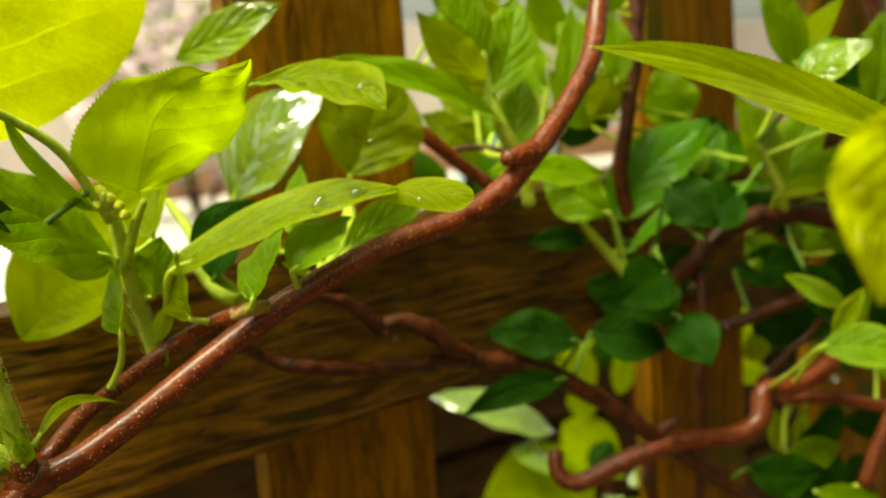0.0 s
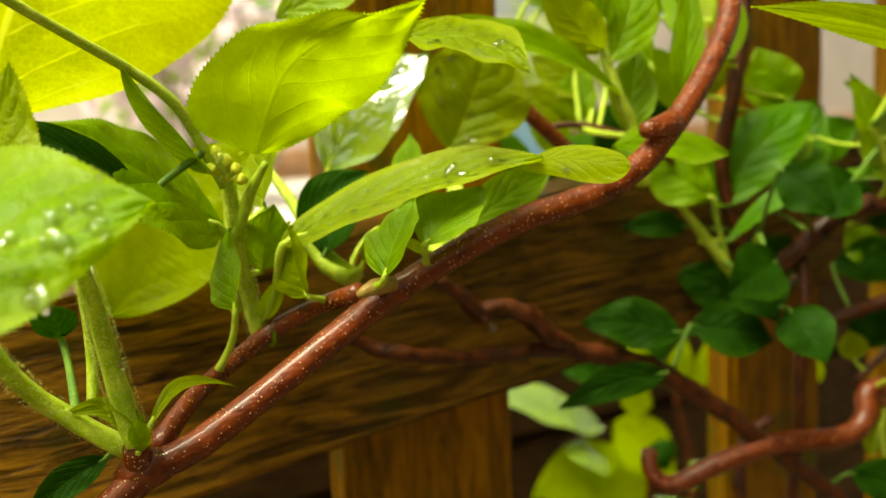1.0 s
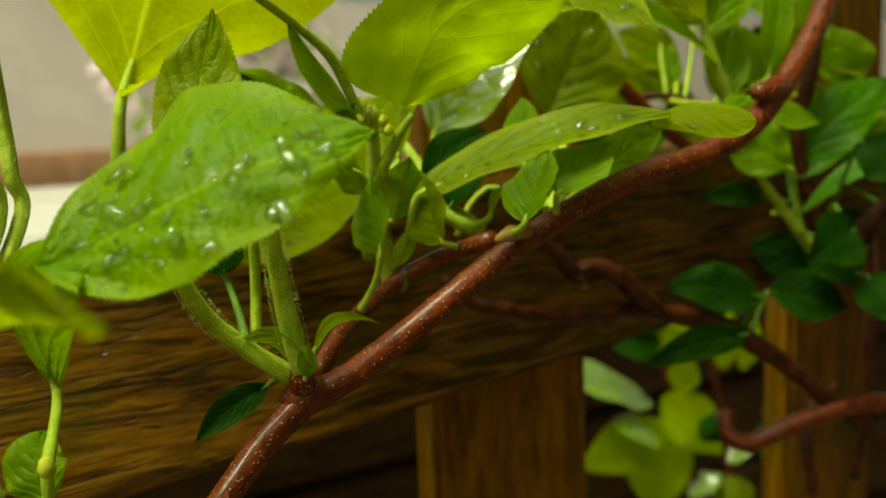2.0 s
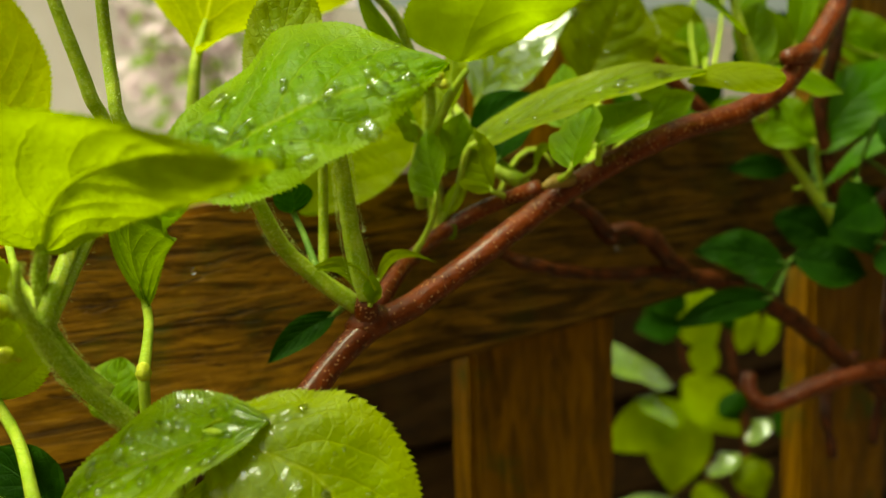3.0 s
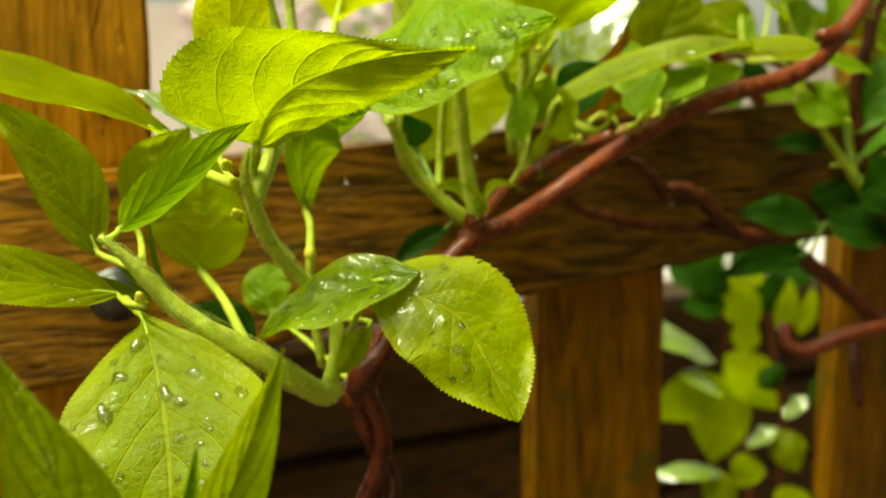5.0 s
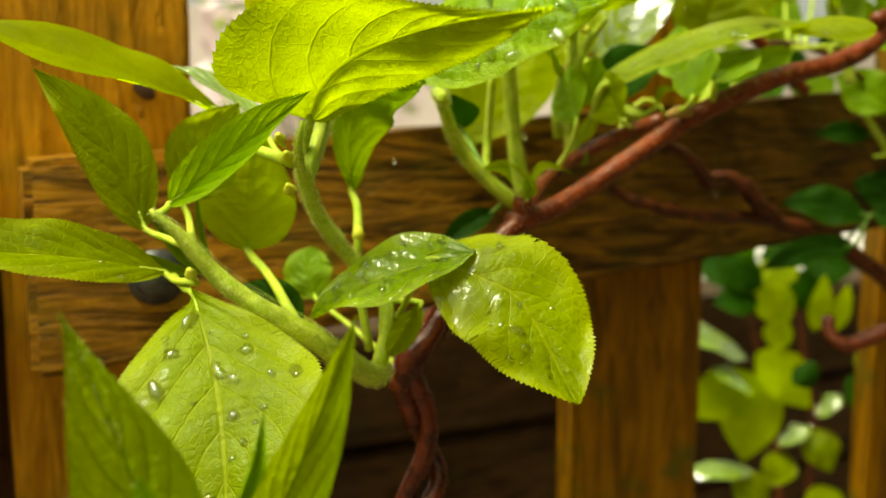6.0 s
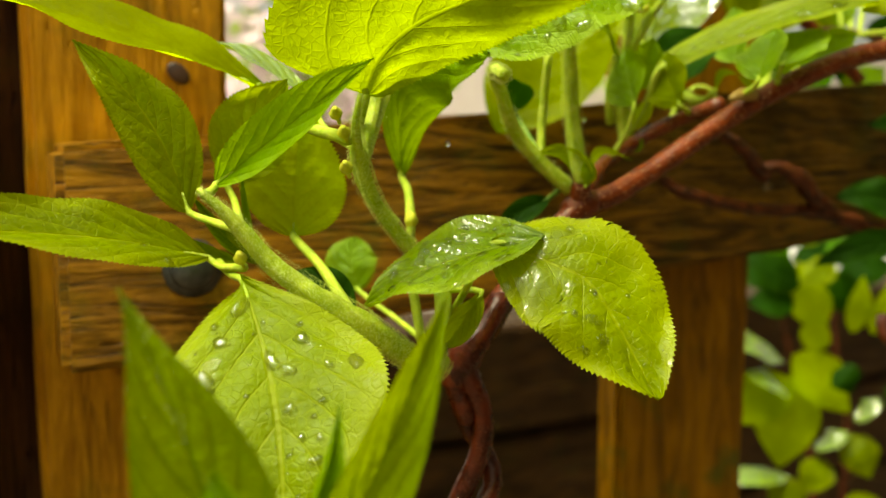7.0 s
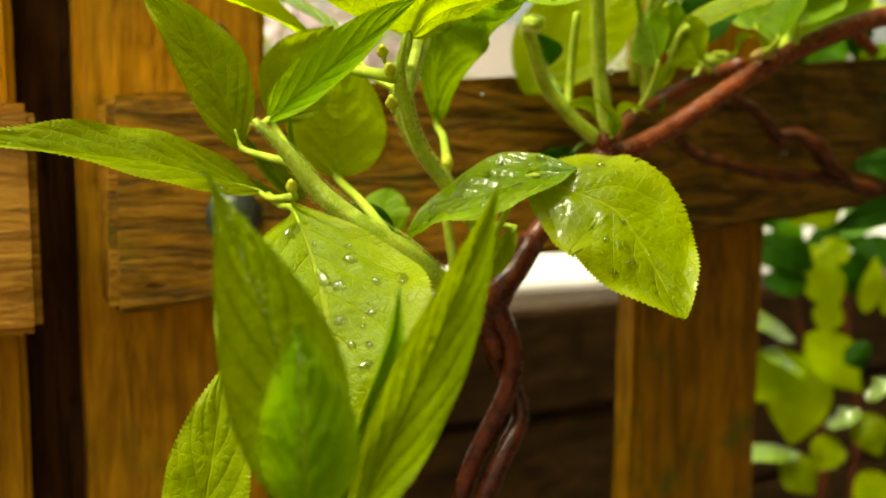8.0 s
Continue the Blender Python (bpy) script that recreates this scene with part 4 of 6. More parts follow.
stem(main_vine, "green_shoot", SHOOT, [(-0.0073, 0.2662, 1.2197), (-0.0158, 0.2678, 1.2308), (-0.0272, 0.2655, 1.2439), (-0.0340, 0.2595, 1.2563), (-0.0378, 0.2536, 1.2646), (-0.0375, 0.2511, 1.2721)], [0.0022, 0.0020, 0.0017, 0.0014, 0.0010, 0.0006], "hairy pale green shoot", hairs=260)
stem(main_vine, "green_shoot", SHOOT, [(-0.0073, 0.2662, 1.2197), (-0.0083, 0.2641, 1.2096), (-0.0124, 0.2613, 1.1992)], [0.0026, 0.0022, 0.0026])
stem(main_vine, "flower_bud", BUDS, [(-0.0399, 0.2594, 1.2654), (-0.0413, 0.2569, 1.2665), (-0.0421, 0.2554, 1.2670), (-0.0427, 0.2543, 1.2675), (-0.0436, 0.2527, 1.2688)], [0.0006, 0.0005, 0.0013, 0.0018, 0.0007], "small round yellow-green flower bud")
stem(main_vine, "flower_bud", BUDS, [(-0.0384, 0.2579, 1.2607), (-0.0398, 0.2554, 1.2618), (-0.0406, 0.2539, 1.2624), (-0.0412, 0.2528, 1.2629), (-0.0421, 0.2512, 1.2642)], [0.0006, 0.0005, 0.0013, 0.0018, 0.0007], "small round yellow-green flower bud")
stem(main_vine, "flower_bud", BUDS, [(-0.0384, 0.2566, 1.2519), (-0.0397, 0.2541, 1.2531), (-0.0405, 0.2527, 1.2538), (-0.0411, 0.2516, 1.2543), (-0.0421, 0.2500, 1.2557)], [0.0006, 0.0005, 0.0013, 0.0018, 0.0007], "small round yellow-green flower bud")
stem(main_vine, "node", BUDS, [(-0.0083, 0.2855, 1.2397), (-0.0083, 0.2852, 1.2375), (-0.0083, 0.2855, 1.2353)], [0.0014, 0.0021, 0.0013], "swollen yellow joint")
stem(main_vine, "flower_bud", BUDS, [(-0.0631, 0.2664, 1.2292), (-0.0642, 0.2638, 1.2307), (-0.0648, 0.2623, 1.2315), (-0.0653, 0.2611, 1.2322), (-0.0661, 0.2595, 1.2338)], [0.0006, 0.0005, 0.0013, 0.0018, 0.0007], "small round yellow-green flower bud")
stem(main_vine, "flower_bud", BUDS, [(-0.0633, 0.2678, 1.2382), (-0.0644, 0.2651, 1.2395), (-0.0650, 0.2637, 1.2403), (-0.0655, 0.2625, 1.2409), (-0.0662, 0.2608, 1.2424)], [0.0006, 0.0005, 0.0013, 0.0018, 0.0007], "small round yellow-green flower bud")
leaf(main_vine, "wrinkled", spine=[(-0.0317, 0.2620, 1.2728), (-0.0302, 0.2555, 1.2811), (-0.0269, 0.2407, 1.2881), (-0.0217, 0.2175, 1.2922), (-0.0176, 0.1922, 1.2933), (-0.0159, 0.1668, 1.2925)], halves=(0.0295, 0.0122), up=(-0.6707, -0.6358, -0.3819), up_tip=(-0.9970, -0.0630, -0.0448), lift=(34, -16), curl=(-14, -6), wide=(0.10, 0.30), q=(3.0, 1.2), stalk=(), down=400, relief=0.7)
stem(main_vine, "petiole", STALK, [(-0.0317, 0.2620, 1.2728), (-0.0321, 0.2668, 1.2643), (-0.0306, 0.2715, 1.2551), (-0.0260, 0.2733, 1.2456), (-0.0192, 0.2729, 1.2376)], [0.0013, 0.0015, 0.0017, 0.0018, 0.0020], hairs=90)
leaf(main_vine, "lit_pale", (-0.0366, 0.2688, 1.2893), (-0.0382, 0.2628, 1.3301), 0.0223, (0.5581, 0.8174, 0.1426), bend=0.04, fold=0.06, sway=0.016, wide=0.40)
leaf(main_vine, "rain", spine=[(-0.0065, 0.2405, 1.2353), (0.0050, 0.2289, 1.2305), (0.0121, 0.2206, 1.2244), (0.0188, 0.2045, 1.2008)], halves=(0.0186, 0.0190), up=(-0.2400, -0.7543, 0.6111), lift=(2, 2), curl=(-4, -4), wide=0.44, q=1.15, full=0.78, stalk=(-0.0042, 0.2769, 1.2034), drops=40, down=300, relief=0.8)
leaf(main_vine, "wet", (0.0046, 0.2328, 1.2373), (-0.0327, 0.2605, 1.2175), 0.0280, (-0.5585, -0.1707, 0.8118), bend=0.10, fold=0.08, sway=-0.032, stalk=(), wide=0.45, drops=75, down=200)
leaf(main_vine, "young", (-0.0643, 0.2642, 1.2264), (-0.0705, 0.2106, 1.1743), 0.0513, (-0.3466, -0.6330, 0.6922), bend=0.05, fold=0.04, sway=-0.049, stalk=(-0.0656, 0.2833, 1.2285), wide=0.50, full=0.95, drops=85, dew=1.25, relief=0.8)
leaf(main_vine, "young", (-0.0720, 0.2883, 1.2418), (-0.0986, 0.2943, 1.2860), 0.0192, (0.0008, -0.9910, 0.1339), bend=0.04, fold=0.12, sway=0.084, wide=0.40)
leaf(main_vine, "mid", (-0.0676, 0.2759, 1.2496), (-0.0434, 0.2279, 1.2788), 0.0129, (-0.8850, -0.4645, -0.0303), bend=-0.05, fold=0.25, sway=-0.026, wide=0.40)
leaf(main_vine, "young", (-0.0592, 0.2998, 1.2490), (-0.0439, 0.2902, 1.2779), 0.0226, (-0.4625, -0.8853, -0.0480), bend=0.06, fold=0.06, sway=-0.015, wide=0.45)
leaf(main_vine, "pale", (-0.0401, 0.2980, 1.2329), (-0.0396, 0.2894, 1.2716), 0.0300, (-0.4451, -0.8754, -0.1887), bend=-0.04, fold=0.06, sway=-0.032, stalk=(-0.0375, 0.2559, 1.2156), stalk_r=0.0014, wide=0.38)
leaf(main_vine, "pale", (-0.0467, 0.3016, 1.2754), (-0.1214, 0.3038, 1.2972), 0.0249, (0.2247, -0.5253, 0.8207), bend=0.04, fold=0.12, stalk=(-0.0381, 0.2578, 1.2613), stalk_r=0.0014, wide=0.50)
leaf(main_vine, "gloss", (-0.0348, 0.2970, 1.2715), (-0.0603, 0.3179, 1.2897), 0.0166, (0.3105, -0.3784, 0.8720), bend=0.06, fold=0.10, sway=0.041, wide=0.45)
leaf(main_vine, "young", (-0.0676, 0.2867, 1.2294), (-0.1459, 0.2584, 1.2429), 0.0233, (0.3198, -0.5034, 0.8027), bend=0.07, fold=0.08, sway=-0.029, drops=10)
leaf(main_vine, "mid", spine=[(-0.0026, 0.3421, 1.2076), (-0.0039, 0.3468, 1.2178), (-0.0004, 0.3497, 1.2263)], halves=(0.01, 0.01), up=(-0.6317, -0.7021, 0.3286), wide=0.5, q=0.9)
leaf(main_vine, "dark", (-0.0296, 0.2765, 1.2093), (-0.0452, 0.2925, 1.2231), 0.0173, (-0.5947, -0.7727, 0.2218), bend=0.06, fold=0.06, sway=0.068, teeth=0)
leaf(main_vine, "young", (-0.0001, 0.2567, 1.2199), (-0.0083, 0.2643, 1.2032), 0.0080, (-0.3773, -0.8984, -0.2246), bend=0.20, fold=0.20, sway=0.051, teeth=0)
stem(main_vine, "green_shoot", SHOOT, [(-0.0335, 0.2612, 1.2545), (-0.0080, 0.2934, 1.2901), (-0.0078, 0.2973, 1.3021), (-0.0083, 0.2998, 1.3174), (-0.0095, 0.2969, 1.3336)], [0.0017, 0.0017, 0.0017, 0.0016, 0.0014], hairs=20)
stem(main_vine, "green_shoot", SHOOT, [(-0.0340, 0.2595, 1.2563), (-0.0122, 0.2914, 1.2917), (-0.0145, 0.2922, 1.3049), (-0.0183, 0.2915, 1.3177), (-0.0220, 0.2907, 1.3300)], [0.0017, 0.0017, 0.0017, 0.0016, 0.0014], hairs=20)
stem(main_vine, "petiole", STALK, [(-0.0084, 0.2851, 1.2377), (-0.0080, 0.2861, 1.2219), (-0.0049, 0.2848, 1.2005)], [0.0014, 0.0014, 0.0015])
stem(main_vine, "tendril", SHOOT, [(0.1446, 0.3534, 1.2676), (0.1493, 0.3523, 1.2779), (0.1559, 0.3497, 1.2843), (0.1613, 0.3466, 1.2830), (0.1639, 0.3445, 1.2779)], [0.0011, 0.0011, 0.0010, 0.0009, 0.0006], "curling pale tendril")
leaf(main_vine, "mid", (0.1177, 0.2760, 1.2814), (0.1320, 0.2825, 1.3004), 0.0198, (-0.7873, -0.0595, 0.6137), bend=0.06, fold=0.08, teeth=0)
leaf(main_vine, "mid", (0.0866, 0.3030, 1.2735), (0.0911, 0.3150, 1.2941), 0.0210, (-0.9727, -0.0322, 0.2300), bend=0.06, fold=0.08, teeth=0)
leaf(main_vine, "young", (0.1077, 0.3032, 1.2739), (0.1088, 0.3169, 1.2941), 0.0209, (-0.9984, -0.0018, 0.0563), bend=0.06, fold=0.08, teeth=0)
leaf(main_vine, "young", (0.1034, 0.3204, 1.2981), (0.1119, 0.3305, 1.3206), 0.0214, (-0.9172, -0.0944, 0.3870), bend=0.06, fold=0.08, teeth=0)
leaf(main_vine, "mid", (0.1325, 0.2804, 1.2876), (0.1543, 0.2820, 1.3013), 0.0209, (-0.4926, -0.2915, 0.8200), bend=0.06, fold=0.08, teeth=0)
leaf(main_vine, "dark", (0.1210, 0.3200, 1.2819), (0.1391, 0.3245, 1.3010), 0.0221, (-0.6846, -0.2155, 0.6964), bend=0.06, fold=0.08, teeth=0)
leaf(main_vine, "mid", (0.1559, 0.3257, 1.2925), (0.1633, 0.3366, 1.3166), 0.0212, (-0.9490, -0.0426, 0.3125), bend=0.06, fold=0.08, teeth=0)
leaf(main_vine, "inner", spine=[(-0.0519, 0.2940, 1.2260), (-0.0606, 0.2951, 1.2340), (-0.0699, 0.2958, 1.2460)], halves=(0.0026, 0.0026), up=(-0.6661, -0.6836, 0.2982), lift=(30, 30), wide=0.4, stalk=(), drops=4)
leaf(main_vine, "mid", spine=[(-0.0510, 0.2936, 1.2263), (-0.0545, 0.2925, 1.2380), (-0.0570, 0.2912, 1.2529)], halves=(0.002, 0.0022), up=(-0.7941, -0.5762, 0.1934), lift=(35, 35), wide=0.4, stalk=())
leaf(main_vine, "mid", spine=[(-0.0570, 0.2945, 1.2266), (-0.0648, 0.2943, 1.2295), (-0.0724, 0.2944, 1.2346)], halves=(0.0024, 0.002), up=(-0.3301, -0.6427, 0.6913), lift=(25, 25), wide=0.45, stalk=(), drops=4)
leaf(main_vine, "young", spine=[(-0.0532, 0.2929, 1.2290), (-0.0587, 0.2931, 1.2349), (-0.0599, 0.2922, 1.2406)], halves=(0.0022, 0.0022), up=(-0.4173, -0.8161, 0.3998), lift=(20, 20), wide=0.5, stalk=())
# the tender shoot tip that stands before the rest
stem(tip_vine, "green_shoot", SHOOT, [(-0.0837, 0.1786, 1.1408), (-0.0855, 0.1763, 1.1589), (-0.0873, 0.1739, 1.1761), (-0.0876, 0.1730, 1.1857)], [0.0030, 0.0028, 0.0024, 0.0012], "hairy pale green shoot", hairs=80)
leaf(tip_vine, "tender", (-0.0883, 0.1747, 1.1786), (-0.1040, 0.1791, 1.2393), 0.0202, (-0.2082, -0.9779, 0.0184), bend=0.02, fold=0.14, sway=0.044, q=1.8, down=600, wide=0.40)
leaf(tip_vine, "tender", (-0.0831, 0.1698, 1.1775), (-0.0577, 0.1642, 1.2378), 0.0131, (-0.1679, -0.9856, -0.0191), bend=-0.04, fold=0.22, sway=0.030, q=1.5, down=600, wide=0.40)
leaf(tip_vine, "inner", (-0.0938, 0.1582, 1.1860), (-0.0958, 0.1566, 1.2178), 0.0156, (-0.4343, -0.8980, -0.0708), bend=0.05, fold=-0.22, sway=0.015, down=220, wide=0.35)
leaf(tip_vine, "inner", (-0.0845, 0.1731, 1.1811), (-0.0709, 0.1760, 1.2188), 0.0059, (0.3057, -0.9514, -0.0371), bend=0.02, fold=0.50, sway=-0.009, down=200, wide=0.40)
leaf(main_vine, "young", (-0.1005, 0.2262, 1.1427), (-0.0894, 0.2332, 1.1940), 0.0195, (-0.4286, -0.8782, 0.2125), bend=0.06, fold=0.06, sway=0.023, wide=0.45)
# the older vine behind, its twigs and dark leaves
stem(old_vine, "stem", OLDBARK, [(0.1419, 0.3579, 1.2510), (0.1527, 0.3615, 1.2416), (0.1671, 0.3575, 1.2362), (0.1988, 0.3545, 1.2299), (0.2368, 0.3481, 1.2268), (0.2707, 0.3406, 1.2158), (0.2989, 0.3318, 1.1974), (0.3294, 0.3201, 1.1706), (0.3647, 0.3070, 1.1392), (0.4037, 0.2853, 1.0847)], [0.0022, 0.0024, 0.0027, 0.0028, 0.0034, 0.0048, 0.0042, 0.0040, 0.0040, 0.0040], "rough weathered brown stem", knob=0.35)
stem(old_vine, "twig", OLDBARK, [(0.1687, 0.3496, 1.2658), (0.1886, 0.3536, 1.2575), (0.1987, 0.3515, 1.2469), (0.2039, 0.3511, 1.2495), (0.2177, 0.3476, 1.2446), (0.2272, 0.3472, 1.2352), (0.2382, 0.3463, 1.2283)], [0.0024, 0.0028, 0.0040, 0.0030, 0.0040, 0.0044, 0.0036], "knobbly spur twig", knob=0.50)
stem(old_vine, "twig", OLDBARK, [(0.1987, 0.3515, 1.2469), (0.2005, 0.3487, 1.2442)], [0.0030, 0.0018], knob=0.50)
stem(old_vine, "stem", BARK, [(0.2822, 0.3479, 1.1740), (0.2793, 0.3450, 1.1669), (0.2849, 0.3381, 1.1609), (0.3048, 0.3292, 1.1684), (0.3300, 0.3181, 1.1747), (0.3560, 0.3075, 1.1737), (0.3694, 0.3037, 1.1797), (0.3755, 0.3066, 1.1915), (0.3895, 0.3014, 1.1917), (0.4073, 0.2971, 1.1969), (0.4214, 0.2959, 1.2071), (0.4300, 0.2985, 1.2193)], [0.0036, 0.0036, 0.0040, 0.0044, 0.0046, 0.0048, 0.0050, 0.0046, 0.0046, 0.0048, 0.0040, 0.0032], "smooth wet red-brown stem")
stem(old_vine, "stem", OLDBARK, [(0.3420, 0.3490, 1.2274), (0.3521, 0.3394, 1.2438), (0.3603, 0.3304, 1.2559), (0.3746, 0.3234, 1.2682), (0.3890, 0.3152, 1.2732), (0.4115, 0.3068, 1.2716), (0.4314, 0.2991, 1.2642), (0.4677, 0.2862, 1.2520)], [0.0040, 0.0042, 0.0046, 0.0046, 0.0050, 0.0048, 0.0044, 0.0040], knob=0.25)
stem(old_vine, "twig", OLDBARK, [(0.3620, 0.3310, 1.2515), (0.3586, 0.3268, 1.2277), (0.3578, 0.3286, 1.1997), (0.3586, 0.3293, 1.1709), (0.3588, 0.3341, 1.1284)], [0.0030, 0.0030, 0.0026, 0.0026, 0.0026], knob=0.20)
stem(old_vine, "twig", OLDBARK, [(0.3565, 0.3430, 1.1738), (0.3455, 0.3482, 1.1634), (0.3409, 0.3484, 1.1468), (0.3411, 0.3440, 1.1214)], [0.0030, 0.0030, 0.0030, 0.0030], knob=0.40)
stem(old_vine, "twig", BARK, [(0.4005, 0.3165, 1.1800), (0.4218, 0.3028, 1.1783), (0.4473, 0.2857, 1.1714), (0.4755, 0.2673, 1.1668)], [0.0034, 0.0034, 0.0034, 0.0034])
stem(old_vine, "twig", OLDBARK, [(0.3791, 0.3360, 1.2170), (0.4090, 0.3187, 1.2258), (0.4415, 0.3061, 1.2367), (0.4773, 0.2918, 1.2504)], [0.0030, 0.0032, 0.0034, 0.0034], knob=0.30)
stem(old_vine, "twig", OLDBARK, [(0.3999, 0.3295, 1.1847), (0.4167, 0.3216, 1.2006), (0.4307, 0.3150, 1.2139), (0.4414, 0.3124, 1.2389), (0.4448, 0.3174, 1.2819)], [0.0018, 0.0018, 0.0018, 0.0018, 0.0015])
stem(old_vine, "twig", BARK, [(0.4040, 0.2730, 1.1466), (0.4105, 0.2714, 1.1619), (0.4229, 0.2679, 1.1872)], [0.0034, 0.0034, 0.0030])
stem(old_vine, "twig", OLDBARK, [(0.3486, 0.3494, 1.3990), (0.3421, 0.3474, 1.3626), (0.3344, 0.3463, 1.3263), (0.3341, 0.3527, 1.2918), (0.3472, 0.3493, 1.2490)], [0.0038, 0.0038, 0.0038, 0.0036, 0.0030], knob=0.20)
stem(old_vine, "twig", BARK, [(0.2262, 0.3800, 1.3361), (0.2374, 0.3708, 1.3229), (0.2570, 0.3676, 1.3060), (0.2762, 0.3652, 1.2919)], [0.0034, 0.0034, 0.0032, 0.0030])
stem(old_vine, "twig", OLDBARK, [(0.2497, 0.3737, 1.3151), (0.2626, 0.3657, 1.3156), (0.2789, 0.3545, 1.3097), (0.3010, 0.3506, 1.2976)], [0.0015, 0.0015, 0.0015, 0.0014])
stem(old_vine, "twig", BARK, [(0.4442, 0.2977, 1.3771), (0.4469, 0.2943, 1.3661), (0.4482, 0.2917, 1.3552), (0.4653, 0.2794, 1.3457)], [0.0030, 0.0030, 0.0028, 0.0026])
stem(old_vine, "green_shoot", SHOOT, [(0.3381, 0.3410, 1.2361), (0.3272, 0.3441, 1.2498), (0.3148, 0.3488, 1.2673), (0.3026, 0.3534, 1.2844)], [0.0028, 0.0026, 0.0022, 0.0012])
stem(old_vine, "green_shoot", SHOOT, [(0.3341, 0.3442, 1.2405), (0.3369, 0.3388, 1.2543), (0.3370, 0.3346, 1.2655)], [0.0026, 0.0024, 0.0012])
leaf(old_vine, "deep", spine=[(0.3333, 0.3566, 1.2759), (0.3473, 0.3468, 1.2988), (0.3778, 0.3361, 1.3208)], halves=(0.0165, 0.015), up=(-0.6156, -0.6655, 0.4221), lift=(6, 6), wide=0.42, q=1.1, stalk=(0.3272, 0.3441, 1.2498))
leaf(old_vine, "deep", (0.3696, 0.3509, 1.2714), (0.3979, 0.3469, 1.3186), 0.0278, (-0.5447, -0.7976, 0.2590), bend=0.06, fold=0.06, sway=-0.023, wide=0.45)
leaf(old_vine, "deep", (0.3914, 0.3531, 1.2949), (0.4155, 0.3405, 1.3102), 0.0220, (-0.5261, -0.8391, 0.1385), bend=0.06, fold=0.06, sway=-0.019, teeth=0)
leaf(old_vine, "deep", spine=[(0.3259, 0.3443, 1.2603), (0.3431, 0.3274, 1.2805), (0.3810, 0.3053, 1.2909)], halves=(0.0058, 0.0058), up=(-0.3613, -0.4799, 0.7994), lift=(8, 8), wide=0.5, q=1.0)
leaf(old_vine, "mid", (0.3141, 0.3396, 1.2811), (0.2937, 0.3616, 1.3007), 0.0252, (-0.6210, -0.7572, 0.2023), bend=0.05, fold=0.06, sway=-0.007, stalk=(0.3276, 0.3443, 1.2524), wide=0.50)
leaf(old_vine, "dark", (0.3105, 0.3518, 1.2689), (0.2860, 0.3673, 1.2696), 0.0119, (-0.5261, -0.8391, 0.1385), bend=0.06, fold=0.06, sway=0.045)
leaf(old_vine, "mid", (0.2172, 0.2978, 1.3092), (0.2733, 0.2974, 1.3034), 0.0230, (0.0859, -0.5072, 0.8575), bend=0.04, fold=0.06, sway=0.012, wide=0.50)
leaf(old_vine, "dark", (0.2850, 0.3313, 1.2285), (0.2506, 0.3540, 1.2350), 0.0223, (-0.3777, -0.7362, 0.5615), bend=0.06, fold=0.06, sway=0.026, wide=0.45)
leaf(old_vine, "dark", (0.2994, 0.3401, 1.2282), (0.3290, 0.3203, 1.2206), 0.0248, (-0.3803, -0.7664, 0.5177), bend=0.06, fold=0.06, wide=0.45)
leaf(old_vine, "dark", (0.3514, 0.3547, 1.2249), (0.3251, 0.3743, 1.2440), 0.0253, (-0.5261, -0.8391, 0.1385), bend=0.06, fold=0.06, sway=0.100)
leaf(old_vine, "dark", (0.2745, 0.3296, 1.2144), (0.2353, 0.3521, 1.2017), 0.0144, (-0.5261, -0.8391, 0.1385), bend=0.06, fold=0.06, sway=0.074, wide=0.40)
leaf(old_vine, "mid", (0.3732, 0.3561, 1.3162), (0.3702, 0.3631, 1.3475), 0.0280, (-0.5261, -0.8391, 0.1385), bend=0.06, fold=0.06, sway=0.085, teeth=0)
leaf(old_vine, "wet", (0.3902, 0.3047, 1.2861), (0.3691, 0.3135, 1.3319), 0.0197, (-0.4519, -0.8913, -0.0356), bend=0.06, fold=0.06, sway=-0.009, wide=0.40)
leaf(old_vine, "mid", (0.3889, 0.3053, 1.2849), (0.4189, 0.3051, 1.3253), 0.0239, (-0.4992, -0.7851, 0.3666), bend=0.06, fold=0.06, sway=-0.046)
leaf(old_vine, "mid", (0.3900, 0.3046, 1.2848), (0.4248, 0.2856, 1.3017), 0.0154, (-0.5261, -0.8391, 0.1385), bend=0.08, fold=0.06, sway=-0.048)
leaf(old_vine, "young", (0.3876, 0.3059, 1.2837), (0.4114, 0.2913, 1.2857), 0.0091, (-0.5261, -0.8391, 0.1385), bend=0.20, fold=0.06, sway=-0.090)
stem(old_vine, "green_shoot", SHOOT, [(0.3972, 0.3103, 1.2745), (0.3910, 0.3063, 1.2847), (0.3820, 0.3059, 1.2987), (0.3749, 0.3062, 1.3096)], [0.0026, 0.0028, 0.0018, 0.0012], hairs=30)
leaf(old_vine, "mid", (0.3772, 0.2859, 1.3396), (0.3599, 0.2922, 1.3843), 0.0171, (-0.4926, -0.8676, -0.0682), bend=0.06, fold=0.06, sway=0.005, wide=0.40)
leaf(old_vine, "dark", (0.3900, 0.2900, 1.3408), (0.4285, 0.2793, 1.3502), 0.0227, (-0.3068, -0.9309, 0.1985), bend=0.06, fold=0.06, sway=0.121, wide=0.50)
leaf(old_vine, "mid", (0.4022, 0.2668, 1.3191), (0.4112, 0.2684, 1.3626), 0.0218, (-0.5261, -0.8391, 0.1385), bend=0.06, fold=0.06, sway=0.016, wide=0.50)
